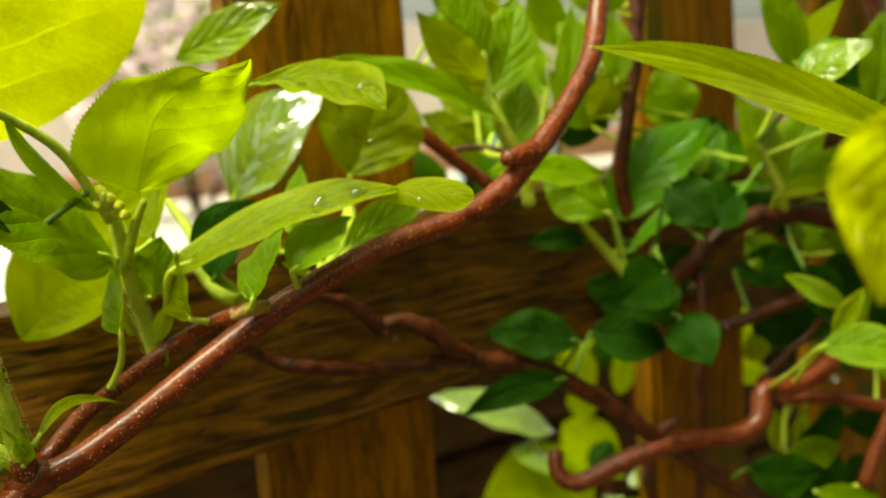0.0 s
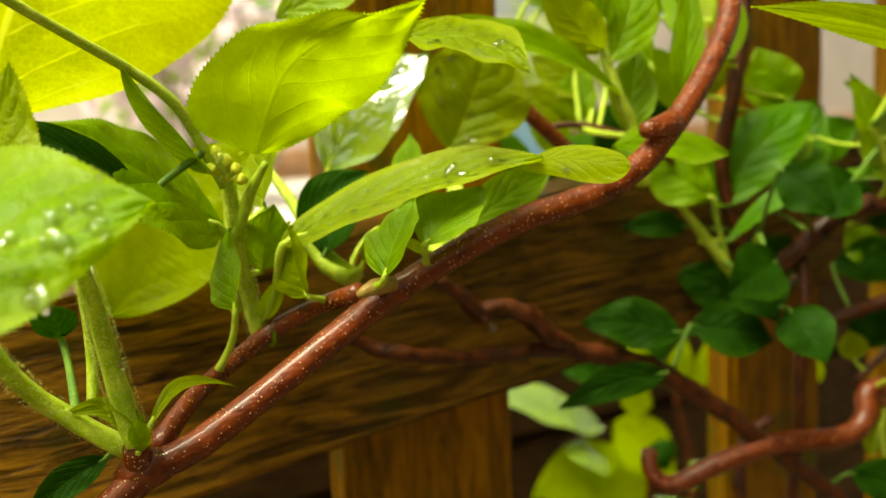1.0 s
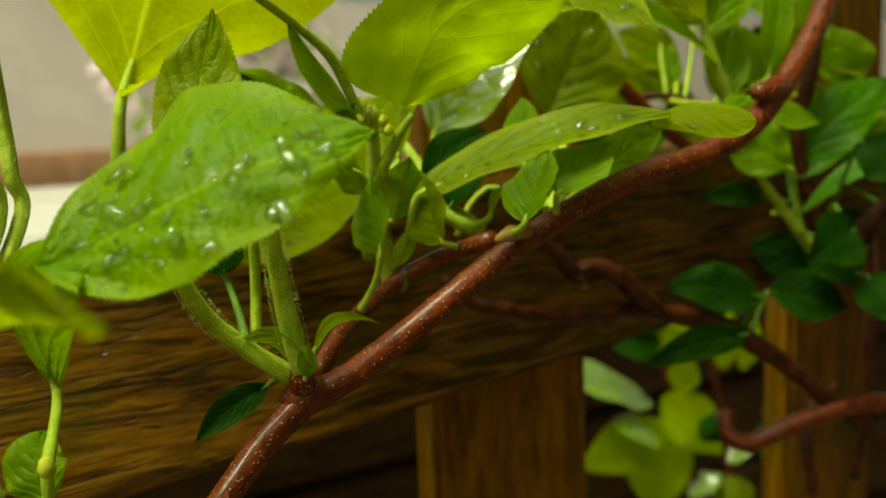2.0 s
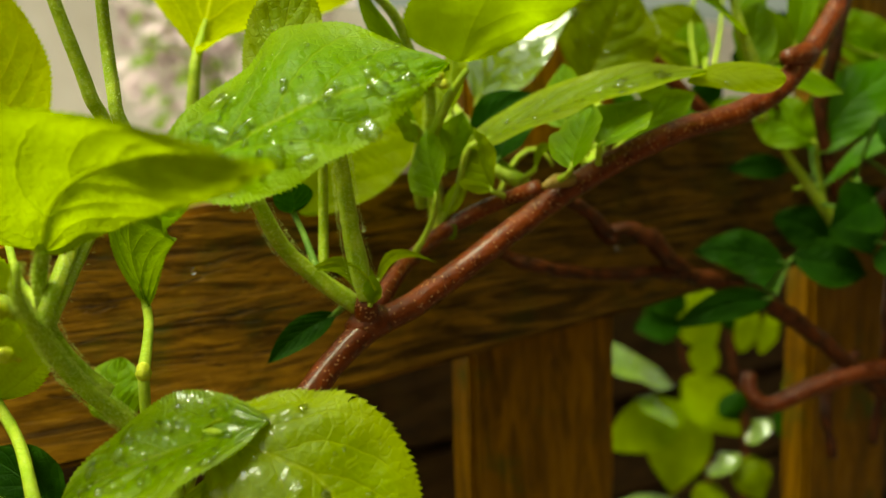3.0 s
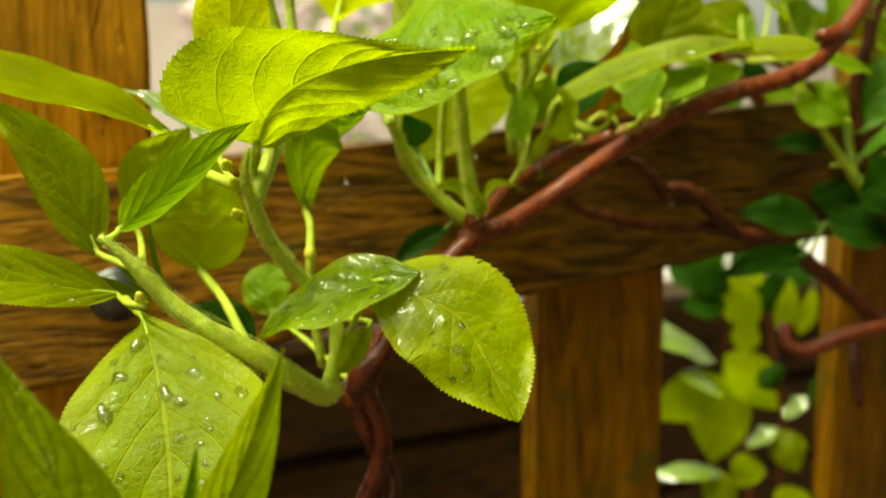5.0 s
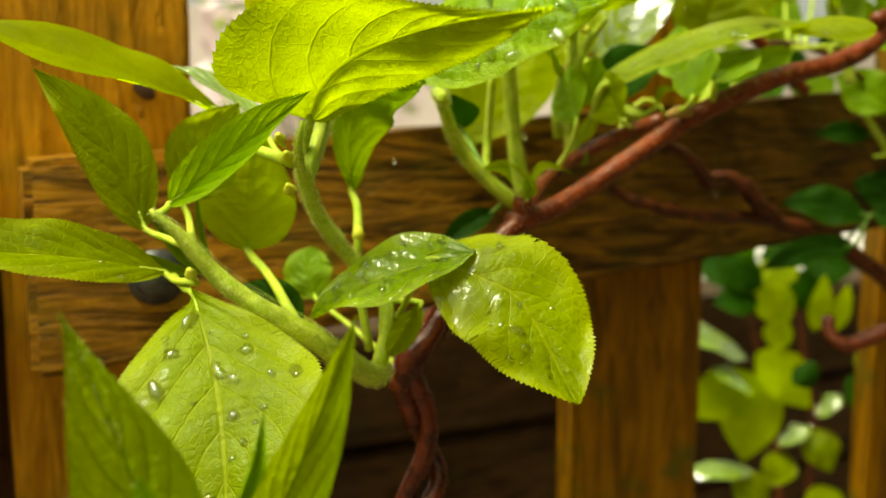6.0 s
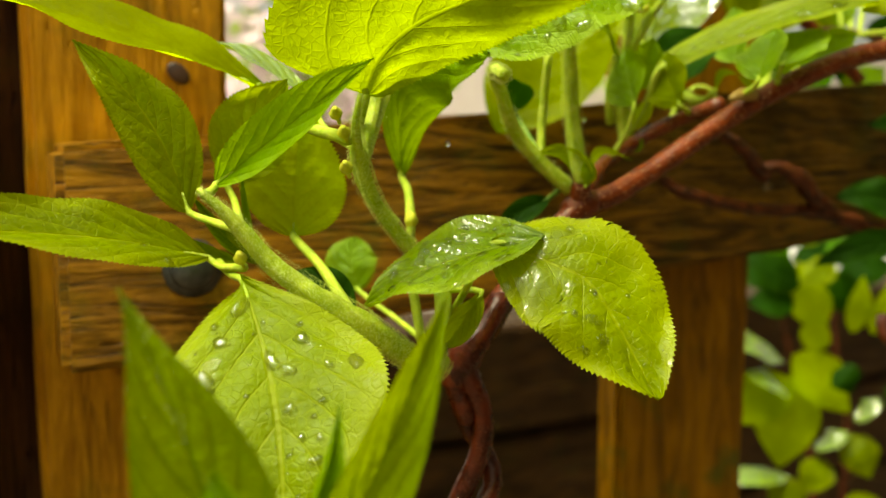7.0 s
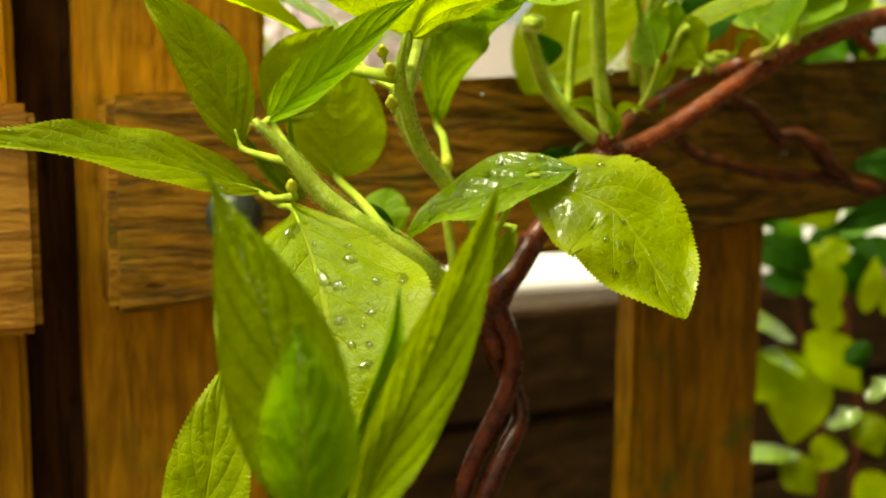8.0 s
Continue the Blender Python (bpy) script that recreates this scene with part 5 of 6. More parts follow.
leaf(old_vine, "young", (0.4158, 0.3088, 1.3363), (0.4178, 0.3129, 1.3685), 0.0218, (-0.5261, -0.8391, 0.1385), bend=0.06, fold=0.06, sway=-0.045)
leaf(old_vine, "mid", (0.4501, 0.3110, 1.3353), (0.4341, 0.3250, 1.3592), 0.0160, (-0.5261, -0.8391, 0.1385), bend=0.06, fold=0.06, sway=0.063)
leaf(old_vine, "wet", (0.3906, 0.2720, 1.2339), (0.3683, 0.2888, 1.2508), 0.0101, (-0.5261, -0.8391, 0.1385), bend=0.06, fold=0.06, sway=0.008, wide=0.45)
leaf(old_vine, "mid", (0.3606, 0.2651, 1.2228), (0.3885, 0.2347, 1.2167), 0.0210, (-0.5014, -0.5874, 0.6353), bend=0.06, fold=0.06, sway=-0.058, wide=0.45)
leaf(old_vine, "young", (0.3748, 0.2682, 1.2233), (0.3891, 0.2628, 1.2447), 0.0100, (-0.5261, -0.8391, 0.1385), bend=0.15, fold=0.06, sway=-0.079)
leaf(old_vine, "dark", (0.3978, 0.3404, 1.2425), (0.4310, 0.3182, 1.2340), 0.0228, (-0.5261, -0.8391, 0.1385), bend=0.06, fold=0.06, sway=-0.140)
leaf(old_vine, "mid", (0.4050, 0.3386, 1.2592), (0.4184, 0.3272, 1.2408), 0.0184, (-0.5261, -0.8391, 0.1385), bend=0.06, fold=0.06, sway=0.019)
leaf(old_vine, "dark", (0.4100, 0.3404, 1.2168), (0.4307, 0.3252, 1.2033), 0.0251, (-0.5261, -0.8391, 0.1385), bend=0.06, fold=0.06)
leaf(old_vine, "mid", (0.4281, 0.3125, 1.2609), (0.4452, 0.2992, 1.2454), 0.0126, (-0.5261, -0.8391, 0.1385), bend=0.06, fold=0.06, sway=-0.045)
leaf(old_vine, "dark", (0.3585, 0.3035, 1.1582), (0.3895, 0.2836, 1.1557), 0.0211, (-0.5261, -0.8391, 0.1385), bend=0.06, fold=0.06, sway=0.071, wide=0.45)
leaf(old_vine, "mid", (0.3837, 0.2856, 1.1456), (0.4099, 0.2683, 1.1408), 0.0105, (-0.5261, -0.8391, 0.1385), bend=0.06, fold=0.06)
leaf(old_vine, "young", (0.4014, 0.3305, 1.1961), (0.4009, 0.3332, 1.2105), 0.0147, (-0.5261, -0.8391, 0.1385), bend=0.06, fold=0.06)
leaf(old_vine, "young", (0.4130, 0.3268, 1.1459), (0.4124, 0.3311, 1.1695), 0.0116, (-0.5261, -0.8391, 0.1385), bend=0.06, fold=0.06, sway=0.030)
leaf(old_vine, "young", (0.4204, 0.3221, 1.1453), (0.4275, 0.3217, 1.1697), 0.0087, (-0.5261, -0.8391, 0.1385), bend=0.06, fold=0.06, sway=-0.023)
leaf(old_vine, "mid", (0.2558, 0.3906, 1.3683), (0.2658, 0.3859, 1.3778), 0.0146, (-0.5261, -0.8391, 0.1385), bend=0.06, fold=0.06, sway=0.125)
leaf(old_vine, "young", (0.2766, 0.3709, 1.3280), (0.2549, 0.3874, 1.3452), 0.0198, (-0.5261, -0.8391, 0.1385), bend=0.06, fold=0.06, wide=0.50)
leaf(old_vine, "young", (0.2771, 0.3813, 1.3205), (0.2563, 0.3963, 1.3327), 0.0135, (-0.5261, -0.8391, 0.1385), bend=0.06, fold=0.06, sway=-0.013, wide=0.50)
leaf(old_vine, "mid", (0.3171, 0.3354, 1.3392), (0.3193, 0.3394, 1.3717), 0.0151, (-0.5261, -0.8391, 0.1385), bend=0.06, fold=0.06, sway=0.041)
stem(old_vine, "twig", BARK, [(0.4878, 0.2465, 1.1602), (0.3685, 0.1944, 1.2575), (0.3323, 0.1876, 1.2957), (0.2817, 0.1696, 1.3118)], [0.0030, 0.0028, 0.0022, 0.0016])
stem(old_vine, "twig", BARK, [(0.3685, 0.1944, 1.2575), (0.2310, 0.1344, 1.3105), (0.1572, 0.1003, 1.3291)], [0.0020, 0.0018, 0.0014])
leaf(old_vine, "pale", spine=[(0.2744, 0.1616, 1.3065), (0.2673, 0.1780, 1.3176), (0.2588, 0.1951, 1.3273), (0.2491, 0.2128, 1.3367), (0.2372, 0.2281, 1.3433), (0.2220, 0.2452, 1.3483)], halves=(0.006468571428571428, 0.007277142857142855), up=(-0.4919, -0.7393, 0.4599), lift=(-4, 38), curl=(-6, 10), wide=0.42, q=1.0, relief=0.5)
leaf(old_vine, "lit_pale", (0.1507, 0.0982, 1.3277), (0.1418, 0.0992, 1.3001), 0.0190, (-0.5261, -0.8391, 0.1385), bend=0.06, fold=0.06, sway=0.070, wide=0.45, drops=14)
# the bright shrub beyond the fence
stem(far_vine, "stem", OLDBARK, [(0.559, 0.650, 0.0), (0.569, 0.655, 0.35), (0.579, 0.655, 0.62), (0.587, 0.652, 0.80), (0.5893, 0.6496, 0.9105), (0.5887, 0.6595, 0.9777), (0.5822, 0.6703, 1.0284), (0.5721, 0.6861, 1.1013)], [0.0060, 0.0056, 0.0050, 0.0045, 0.0040, 0.0036, 0.0030, 0.0020])
stem(far_vine, "stem", OLDBARK, [(0.600, 0.649, 0.0), (0.608, 0.654, 0.35), (0.618, 0.655, 0.60), (0.627, 0.651, 0.77), (0.6303, 0.6495, 0.8777), (0.6422, 0.6576, 0.9812), (0.6367, 0.6705, 1.0502), (0.6354, 0.6793, 1.1078)], [0.0060, 0.0056, 0.0050, 0.0045, 0.0040, 0.0036, 0.0030, 0.0020])
leaf(far_vine, "gloss", spine=[(0.4603, 0.5753, 1.0815), (0.4200, 0.5930, 1.1050), (0.3780, 0.6200, 1.1200)], halves=(0.0260, 0.0260), up=(-0.1126, -0.2177, 0.9695), teeth=0)
leaf(far_vine, "pale", spine=[(0.4675, 0.5689, 1.0645), (0.4340, 0.5776, 1.0531), (0.4034, 0.5946, 1.0354)], halves=(0.0209, 0.0209), up=(-0.5215, -0.7527, 0.4018), teeth=0)
leaf(far_vine, "pale", spine=[(0.4721, 0.5802, 1.0669), (0.4630, 0.5723, 1.0333), (0.4571, 0.5727, 0.9932)], halves=(0.0265, 0.0265), up=(-0.6854, -0.6615, 0.3044), teeth=0)
# glossy leaf added to stand for a white highlight on the leaf behind
leaf(far_vine, "gloss", spine=[(0.4512, 0.5611, 1.0612), (0.4346, 0.5636, 1.0715), (0.4191, 0.5762, 1.0765)], halves=(0.0190, 0.0190), up=(-0.1348, -0.2576, 0.9568), teeth=0)
leaf(far_vine, "pale", spine=[(0.4931, 0.5616, 1.1133), (0.4731, 0.5676, 1.1355), (0.4565, 0.5818, 1.1520)], halves=(0.0171, 0.0171), up=(-0.6169, -0.7232, 0.3107), teeth=0)
leaf(far_vine, "pale", spine=[(0.5101, 0.5512, 1.1056), (0.5116, 0.5460, 1.1324), (0.5169, 0.5487, 1.1534)], halves=(0.0094, 0.0094), up=(-0.5215, -0.7527, 0.4018), teeth=0)
leaf(far_vine, "pale", spine=[(0.5241, 0.5433, 1.1046), (0.5269, 0.5369, 1.1281), (0.5338, 0.5383, 1.1458)], halves=(0.0080, 0.0080), up=(-0.5215, -0.7527, 0.4018), teeth=0)
leaf(far_vine, "pale", spine=[(0.4672, 0.5721, 1.0871), (0.4825, 0.5528, 1.0678), (0.5009, 0.5418, 1.0422)], halves=(0.0218, 0.0218), up=(-0.3546, -0.8449, 0.4005), teeth=0)
leaf(far_vine, "pale", spine=[(0.4776, 0.5672, 1.0927), (0.4808, 0.5595, 1.1079), (0.4873, 0.5599, 1.1171)], halves=(0.0124, 0.0124), up=(-0.5215, -0.7527, 0.4018), teeth=0)
leaf(far_vine, "gloss", spine=[(0.5083, 0.5421, 1.0350), (0.5135, 0.5330, 1.0483), (0.5225, 0.5317, 1.0550)], halves=(0.0117, 0.0117), up=(-0.1348, -0.2576, 0.9568), teeth=0)
leaf(far_vine, "gloss", spine=[(0.4776, 0.5557, 1.0116), (0.4871, 0.5440, 1.0229), (0.4999, 0.5402, 1.0272)], halves=(0.0130, 0.0130), up=(-0.1348, -0.2576, 0.9568), teeth=0)
leaf(far_vine, "gloss", spine=[(0.4583, 0.5631, 0.9882), (0.4278, 0.5722, 0.9912), (0.4002, 0.5894, 0.9867)], halves=(0.0130, 0.0130), up=(-0.1348, -0.2576, 0.9568), teeth=0)
leaf(far_vine, "young", spine=[(0.5012, 0.5442, 1.0219), (0.5051, 0.5321, 1.0092), (0.5128, 0.5278, 0.9895)], halves=(0.0162, 0.0162), up=(-0.5215, -0.7527, 0.4018), teeth=0)
leaf(far_vine, "young", spine=[(0.4834, 0.5514, 1.0031), (0.4733, 0.5475, 0.9935), (0.4664, 0.5515, 0.9768)], halves=(0.0143, 0.0143), up=(-0.5215, -0.7527, 0.4018), teeth=0)
leaf(far_vine, "pale", spine=[(0.5413, 0.5191, 1.0007), (0.5654, 0.4966, 0.9928), (0.5937, 0.4816, 0.9777)], halves=(0.0143, 0.0143), up=(-0.3440, -0.6327, 0.6938), teeth=0)
leaf(far_vine, "pale", spine=[(0.6006, 0.5047, 1.1294), (0.5994, 0.5003, 1.1518), (0.6031, 0.5034, 1.1687)], halves=(0.0094, 0.0094), up=(-0.5215, -0.7527, 0.4018), teeth=0)
leaf(far_vine, "pale", spine=[(0.5961, 0.5038, 1.1059), (0.5986, 0.4964, 1.1210), (0.6059, 0.4964, 1.1303)], halves=(0.0113, 0.0113), up=(-0.5215, -0.7527, 0.4018), teeth=0)
leaf(far_vine, "dark", spine=[(0.5071, 0.4672, 1.0529), (0.5119, 0.4557, 1.0395), (0.5203, 0.4507, 1.0199)], halves=(0.0145, 0.0145), up=(-0.5215, -0.7527, 0.4018), teeth=0)
leaf(far_vine, "young", spine=[(0.4874, 0.4748, 1.1113), (0.4777, 0.4720, 1.1019), (0.4713, 0.4757, 1.0872)], halves=(0.0105, 0.0105), up=(-0.5215, -0.7527, 0.4018), teeth=0)
leaf(far_vine, "dark", spine=[(0.4871, 0.4943, 1.0847), (0.4902, 0.4833, 1.0686), (0.4966, 0.4791, 1.0467)], halves=(0.0137, 0.0137), up=(-0.5215, -0.7527, 0.4018), teeth=0)
leaf(far_vine, "gloss", spine=[(0.4892, 0.4875, 1.1261), (0.4900, 0.4793, 1.1206), (0.4942, 0.4778, 1.1098)], halves=(0.0064, 0.0064), up=(-0.1348, -0.2576, 0.9568), teeth=0)
leaf(far_vine, "young", spine=[(0.4445, 0.5696, 0.9799), (0.4530, 0.5557, 0.9728), (0.4644, 0.5500, 0.9581)], halves=(0.0162, 0.0162), up=(-0.5215, -0.7527, 0.4018), teeth=0)
leaf(far_vine, "dark", spine=[(0.4415, 0.5090, 1.0921), (0.4437, 0.5001, 1.0869), (0.4486, 0.4981, 1.0760)], halves=(0.0121, 0.0121), up=(-0.5215, -0.7527, 0.4018), teeth=0)
leaf(far_vine, "pale", spine=[(0.5227, 0.5250, 0.9698), (0.5056, 0.5250, 0.9606), (0.4924, 0.5325, 0.9439)], halves=(0.0190, 0.0190), up=(-0.5215, -0.7527, 0.4018), teeth=0)
leaf(far_vine, "dark", spine=[(0.4700, 0.5706, 1.1452), (0.4486, 0.5758, 1.1568), (0.4300, 0.5880, 1.1637)], halves=(0.0159, 0.0159), up=(-0.4883, -0.7777, 0.3958), teeth=0)
leaf(far_vine, "dark", spine=[(0.4652, 0.5711, 1.1313), (0.4445, 0.5747, 1.1338), (0.4265, 0.5854, 1.1314)], halves=(0.014, 0.014), up=(-0.4883, -0.7777, 0.3958), teeth=0)
leaf(far_vine, "young", spine=[(0.4793, 0.5464, 1.1662), (0.4635, 0.5465, 1.1595), (0.4509, 0.5534, 1.1484)], halves=(0.0118, 0.0118), up=(-0.4883, -0.7777, 0.3958), teeth=0)
leaf(far_vine, "dark", spine=[(0.5280, 0.5613, 1.1194), (0.5126, 0.5650, 1.1410), (0.5004, 0.5753, 1.1575)], halves=(0.0144, 0.0144), up=(-0.4883, -0.7777, 0.3958), teeth=0)
leaf(far_vine, "dark", spine=[(0.5624, 0.6808, 1.1665), (0.5278, 0.6857, 1.1774), (0.5065, 0.7031, 1.1803)], halves=(0.0165, 0.0165), up=(-0.0665, -0.8766, 0.4765), teeth=0)
leaf(far_vine, "deep", spine=[(0.5300, 0.6625, 1.1828), (0.5255, 0.6489, 1.1646), (0.5346, 0.6477, 1.1385)], halves=(0.0165, 0.0165), up=(-0.0854, -0.9893, 0.1185), teeth=0)
leaf(far_vine, "young", spine=[(0.5357, 0.6012, 1.1921), (0.5033, 0.6029, 1.1869), (0.4852, 0.6167, 1.1746)], halves=(0.0165, 0.0165), up=(-0.2215, -0.9473, 0.2317), teeth=0)
leaf(far_vine, "dark", spine=[(0.5621, 0.6649, 1.1506), (0.5791, 0.6441, 1.1579), (0.6105, 0.6354, 1.1570)], halves=(0.0165, 0.0165), up=(-0.6039, -0.6712, 0.4299), teeth=0)
leaf(far_vine, "deep", spine=[(0.5435, 0.5649, 1.1940), (0.5149, 0.5640, 1.1839), (0.5015, 0.5750, 1.1667)], halves=(0.0165, 0.0165), up=(-0.6111, -0.5537, 0.5656), teeth=0)
leaf(far_vine, "dark", spine=[(0.5566, 0.6087, 1.1391), (0.5706, 0.5900, 1.1510), (0.5998, 0.5830, 1.1546)], halves=(0.0165, 0.0165), up=(-0.1800, -0.8127, 0.5542), teeth=0)
leaf(far_vine, "dark", spine=[(0.4506, 0.6275, 1.1586), (0.4629, 0.6074, 1.1535), (0.4884, 0.5999, 1.1405)], halves=(0.0165, 0.0165), up=(-0.3548, -0.9092, 0.2177), teeth=0)
leaf(far_vine, "young", spine=[(0.5737, 0.6406, 1.1413), (0.5417, 0.6416, 1.1331), (0.5238, 0.6548, 1.1162)], halves=(0.0165, 0.0165), up=(-0.3410, -0.7317, 0.5902), teeth=0)
leaf(far_vine, "dark", spine=[(0.5439, 0.6262, 1.1384), (0.5534, 0.6069, 1.1292), (0.5774, 0.5996, 1.1115)], halves=(0.0165, 0.0165), up=(-0.6136, -0.6780, 0.4047), teeth=0)
# leaves crowding round the old vine, the dark ones with painted shade
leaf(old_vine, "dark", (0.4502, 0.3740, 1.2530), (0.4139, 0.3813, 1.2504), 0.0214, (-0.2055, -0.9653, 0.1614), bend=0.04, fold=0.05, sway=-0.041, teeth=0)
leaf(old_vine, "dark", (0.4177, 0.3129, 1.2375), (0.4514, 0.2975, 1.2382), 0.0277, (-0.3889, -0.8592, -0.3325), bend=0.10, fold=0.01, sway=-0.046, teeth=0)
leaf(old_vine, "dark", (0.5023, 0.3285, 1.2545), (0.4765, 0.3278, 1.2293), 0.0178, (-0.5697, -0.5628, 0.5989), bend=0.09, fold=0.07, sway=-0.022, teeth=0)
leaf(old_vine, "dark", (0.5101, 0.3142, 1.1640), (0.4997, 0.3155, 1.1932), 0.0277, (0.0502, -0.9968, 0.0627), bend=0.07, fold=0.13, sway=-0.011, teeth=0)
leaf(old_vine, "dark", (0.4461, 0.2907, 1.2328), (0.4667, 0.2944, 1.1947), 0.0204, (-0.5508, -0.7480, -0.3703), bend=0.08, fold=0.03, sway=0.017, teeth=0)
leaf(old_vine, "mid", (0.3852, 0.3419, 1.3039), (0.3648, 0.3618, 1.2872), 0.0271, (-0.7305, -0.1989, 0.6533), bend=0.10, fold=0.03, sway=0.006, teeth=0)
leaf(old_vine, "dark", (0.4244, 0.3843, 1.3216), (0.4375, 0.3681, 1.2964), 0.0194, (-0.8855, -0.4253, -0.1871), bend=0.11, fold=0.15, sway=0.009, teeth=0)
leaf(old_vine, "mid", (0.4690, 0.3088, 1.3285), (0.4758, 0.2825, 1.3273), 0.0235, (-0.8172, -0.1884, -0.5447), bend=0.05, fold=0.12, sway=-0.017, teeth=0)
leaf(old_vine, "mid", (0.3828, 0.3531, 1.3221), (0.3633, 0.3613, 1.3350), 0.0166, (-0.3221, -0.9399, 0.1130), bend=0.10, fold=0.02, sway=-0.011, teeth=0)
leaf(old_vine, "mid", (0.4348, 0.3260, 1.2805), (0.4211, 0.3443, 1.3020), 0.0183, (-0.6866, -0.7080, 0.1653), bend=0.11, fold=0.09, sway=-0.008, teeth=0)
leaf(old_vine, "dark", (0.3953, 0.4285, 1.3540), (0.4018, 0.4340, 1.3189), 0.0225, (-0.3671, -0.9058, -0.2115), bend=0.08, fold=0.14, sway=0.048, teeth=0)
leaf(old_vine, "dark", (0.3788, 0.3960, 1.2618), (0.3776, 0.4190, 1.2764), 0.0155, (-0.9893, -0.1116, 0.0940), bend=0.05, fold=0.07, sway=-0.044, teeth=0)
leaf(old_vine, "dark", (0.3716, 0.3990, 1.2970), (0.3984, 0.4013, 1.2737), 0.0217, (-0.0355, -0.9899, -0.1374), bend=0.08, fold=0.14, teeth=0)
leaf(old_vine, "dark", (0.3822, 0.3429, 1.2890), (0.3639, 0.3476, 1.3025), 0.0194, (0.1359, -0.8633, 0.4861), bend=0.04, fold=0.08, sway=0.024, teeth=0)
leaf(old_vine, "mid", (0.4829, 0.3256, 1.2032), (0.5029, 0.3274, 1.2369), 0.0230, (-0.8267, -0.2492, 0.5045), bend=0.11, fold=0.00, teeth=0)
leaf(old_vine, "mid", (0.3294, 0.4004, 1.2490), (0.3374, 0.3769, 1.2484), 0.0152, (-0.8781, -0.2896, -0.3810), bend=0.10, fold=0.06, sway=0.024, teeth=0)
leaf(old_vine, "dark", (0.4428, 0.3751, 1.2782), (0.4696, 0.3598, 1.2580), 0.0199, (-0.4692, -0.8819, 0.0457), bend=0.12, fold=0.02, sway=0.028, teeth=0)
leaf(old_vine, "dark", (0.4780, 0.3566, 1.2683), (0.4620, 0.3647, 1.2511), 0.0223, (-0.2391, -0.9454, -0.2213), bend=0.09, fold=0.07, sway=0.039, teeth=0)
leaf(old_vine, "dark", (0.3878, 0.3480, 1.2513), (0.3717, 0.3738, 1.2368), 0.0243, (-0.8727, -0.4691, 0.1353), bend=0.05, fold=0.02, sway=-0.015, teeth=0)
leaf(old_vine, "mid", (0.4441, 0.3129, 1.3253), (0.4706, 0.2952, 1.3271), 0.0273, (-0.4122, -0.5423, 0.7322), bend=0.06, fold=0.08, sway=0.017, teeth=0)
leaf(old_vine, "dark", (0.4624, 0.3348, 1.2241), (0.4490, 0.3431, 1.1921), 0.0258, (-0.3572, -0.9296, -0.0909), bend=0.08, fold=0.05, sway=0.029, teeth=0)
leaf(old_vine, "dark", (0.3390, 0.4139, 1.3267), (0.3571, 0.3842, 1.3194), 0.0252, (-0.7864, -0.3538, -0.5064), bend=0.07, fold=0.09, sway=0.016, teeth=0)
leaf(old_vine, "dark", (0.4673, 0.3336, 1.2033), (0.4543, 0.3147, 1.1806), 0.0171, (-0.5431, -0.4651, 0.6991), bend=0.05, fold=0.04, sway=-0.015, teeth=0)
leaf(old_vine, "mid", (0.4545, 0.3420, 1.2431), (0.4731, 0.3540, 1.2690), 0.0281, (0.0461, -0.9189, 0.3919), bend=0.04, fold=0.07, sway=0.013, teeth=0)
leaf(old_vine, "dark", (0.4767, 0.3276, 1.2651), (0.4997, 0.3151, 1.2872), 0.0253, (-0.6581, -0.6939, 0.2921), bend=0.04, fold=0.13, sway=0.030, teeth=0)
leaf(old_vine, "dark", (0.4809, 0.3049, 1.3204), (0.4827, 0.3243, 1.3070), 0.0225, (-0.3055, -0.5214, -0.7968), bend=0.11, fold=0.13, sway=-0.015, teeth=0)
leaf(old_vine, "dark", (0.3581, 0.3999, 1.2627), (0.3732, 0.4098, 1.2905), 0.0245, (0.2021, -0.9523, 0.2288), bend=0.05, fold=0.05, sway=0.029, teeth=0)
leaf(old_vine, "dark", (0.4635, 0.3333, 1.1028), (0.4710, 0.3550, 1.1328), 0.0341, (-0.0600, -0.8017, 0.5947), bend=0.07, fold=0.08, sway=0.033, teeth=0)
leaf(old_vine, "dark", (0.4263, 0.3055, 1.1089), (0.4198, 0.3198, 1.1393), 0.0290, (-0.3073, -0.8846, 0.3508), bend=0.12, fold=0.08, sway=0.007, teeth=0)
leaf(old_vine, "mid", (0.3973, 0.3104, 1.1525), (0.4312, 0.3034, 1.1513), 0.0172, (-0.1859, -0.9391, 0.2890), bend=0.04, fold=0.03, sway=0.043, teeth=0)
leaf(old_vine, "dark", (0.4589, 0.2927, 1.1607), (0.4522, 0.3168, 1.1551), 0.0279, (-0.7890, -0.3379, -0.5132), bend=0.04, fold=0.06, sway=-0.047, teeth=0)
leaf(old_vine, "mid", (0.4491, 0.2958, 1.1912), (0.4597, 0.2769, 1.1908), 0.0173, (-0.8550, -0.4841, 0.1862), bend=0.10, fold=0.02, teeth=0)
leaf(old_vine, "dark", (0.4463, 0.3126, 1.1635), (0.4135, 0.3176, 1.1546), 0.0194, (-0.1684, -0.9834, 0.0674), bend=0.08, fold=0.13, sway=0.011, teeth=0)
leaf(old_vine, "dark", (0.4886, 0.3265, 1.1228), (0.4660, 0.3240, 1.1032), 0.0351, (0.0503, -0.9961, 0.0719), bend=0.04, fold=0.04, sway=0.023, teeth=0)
leaf(old_vine, "mid", (0.2968, 0.4009, 1.3703), (0.2959, 0.4029, 1.4072), 0.0188, (-0.8248, -0.5654, 0.0119), bend=0.04, fold=0.09, sway=-0.014, teeth=0)
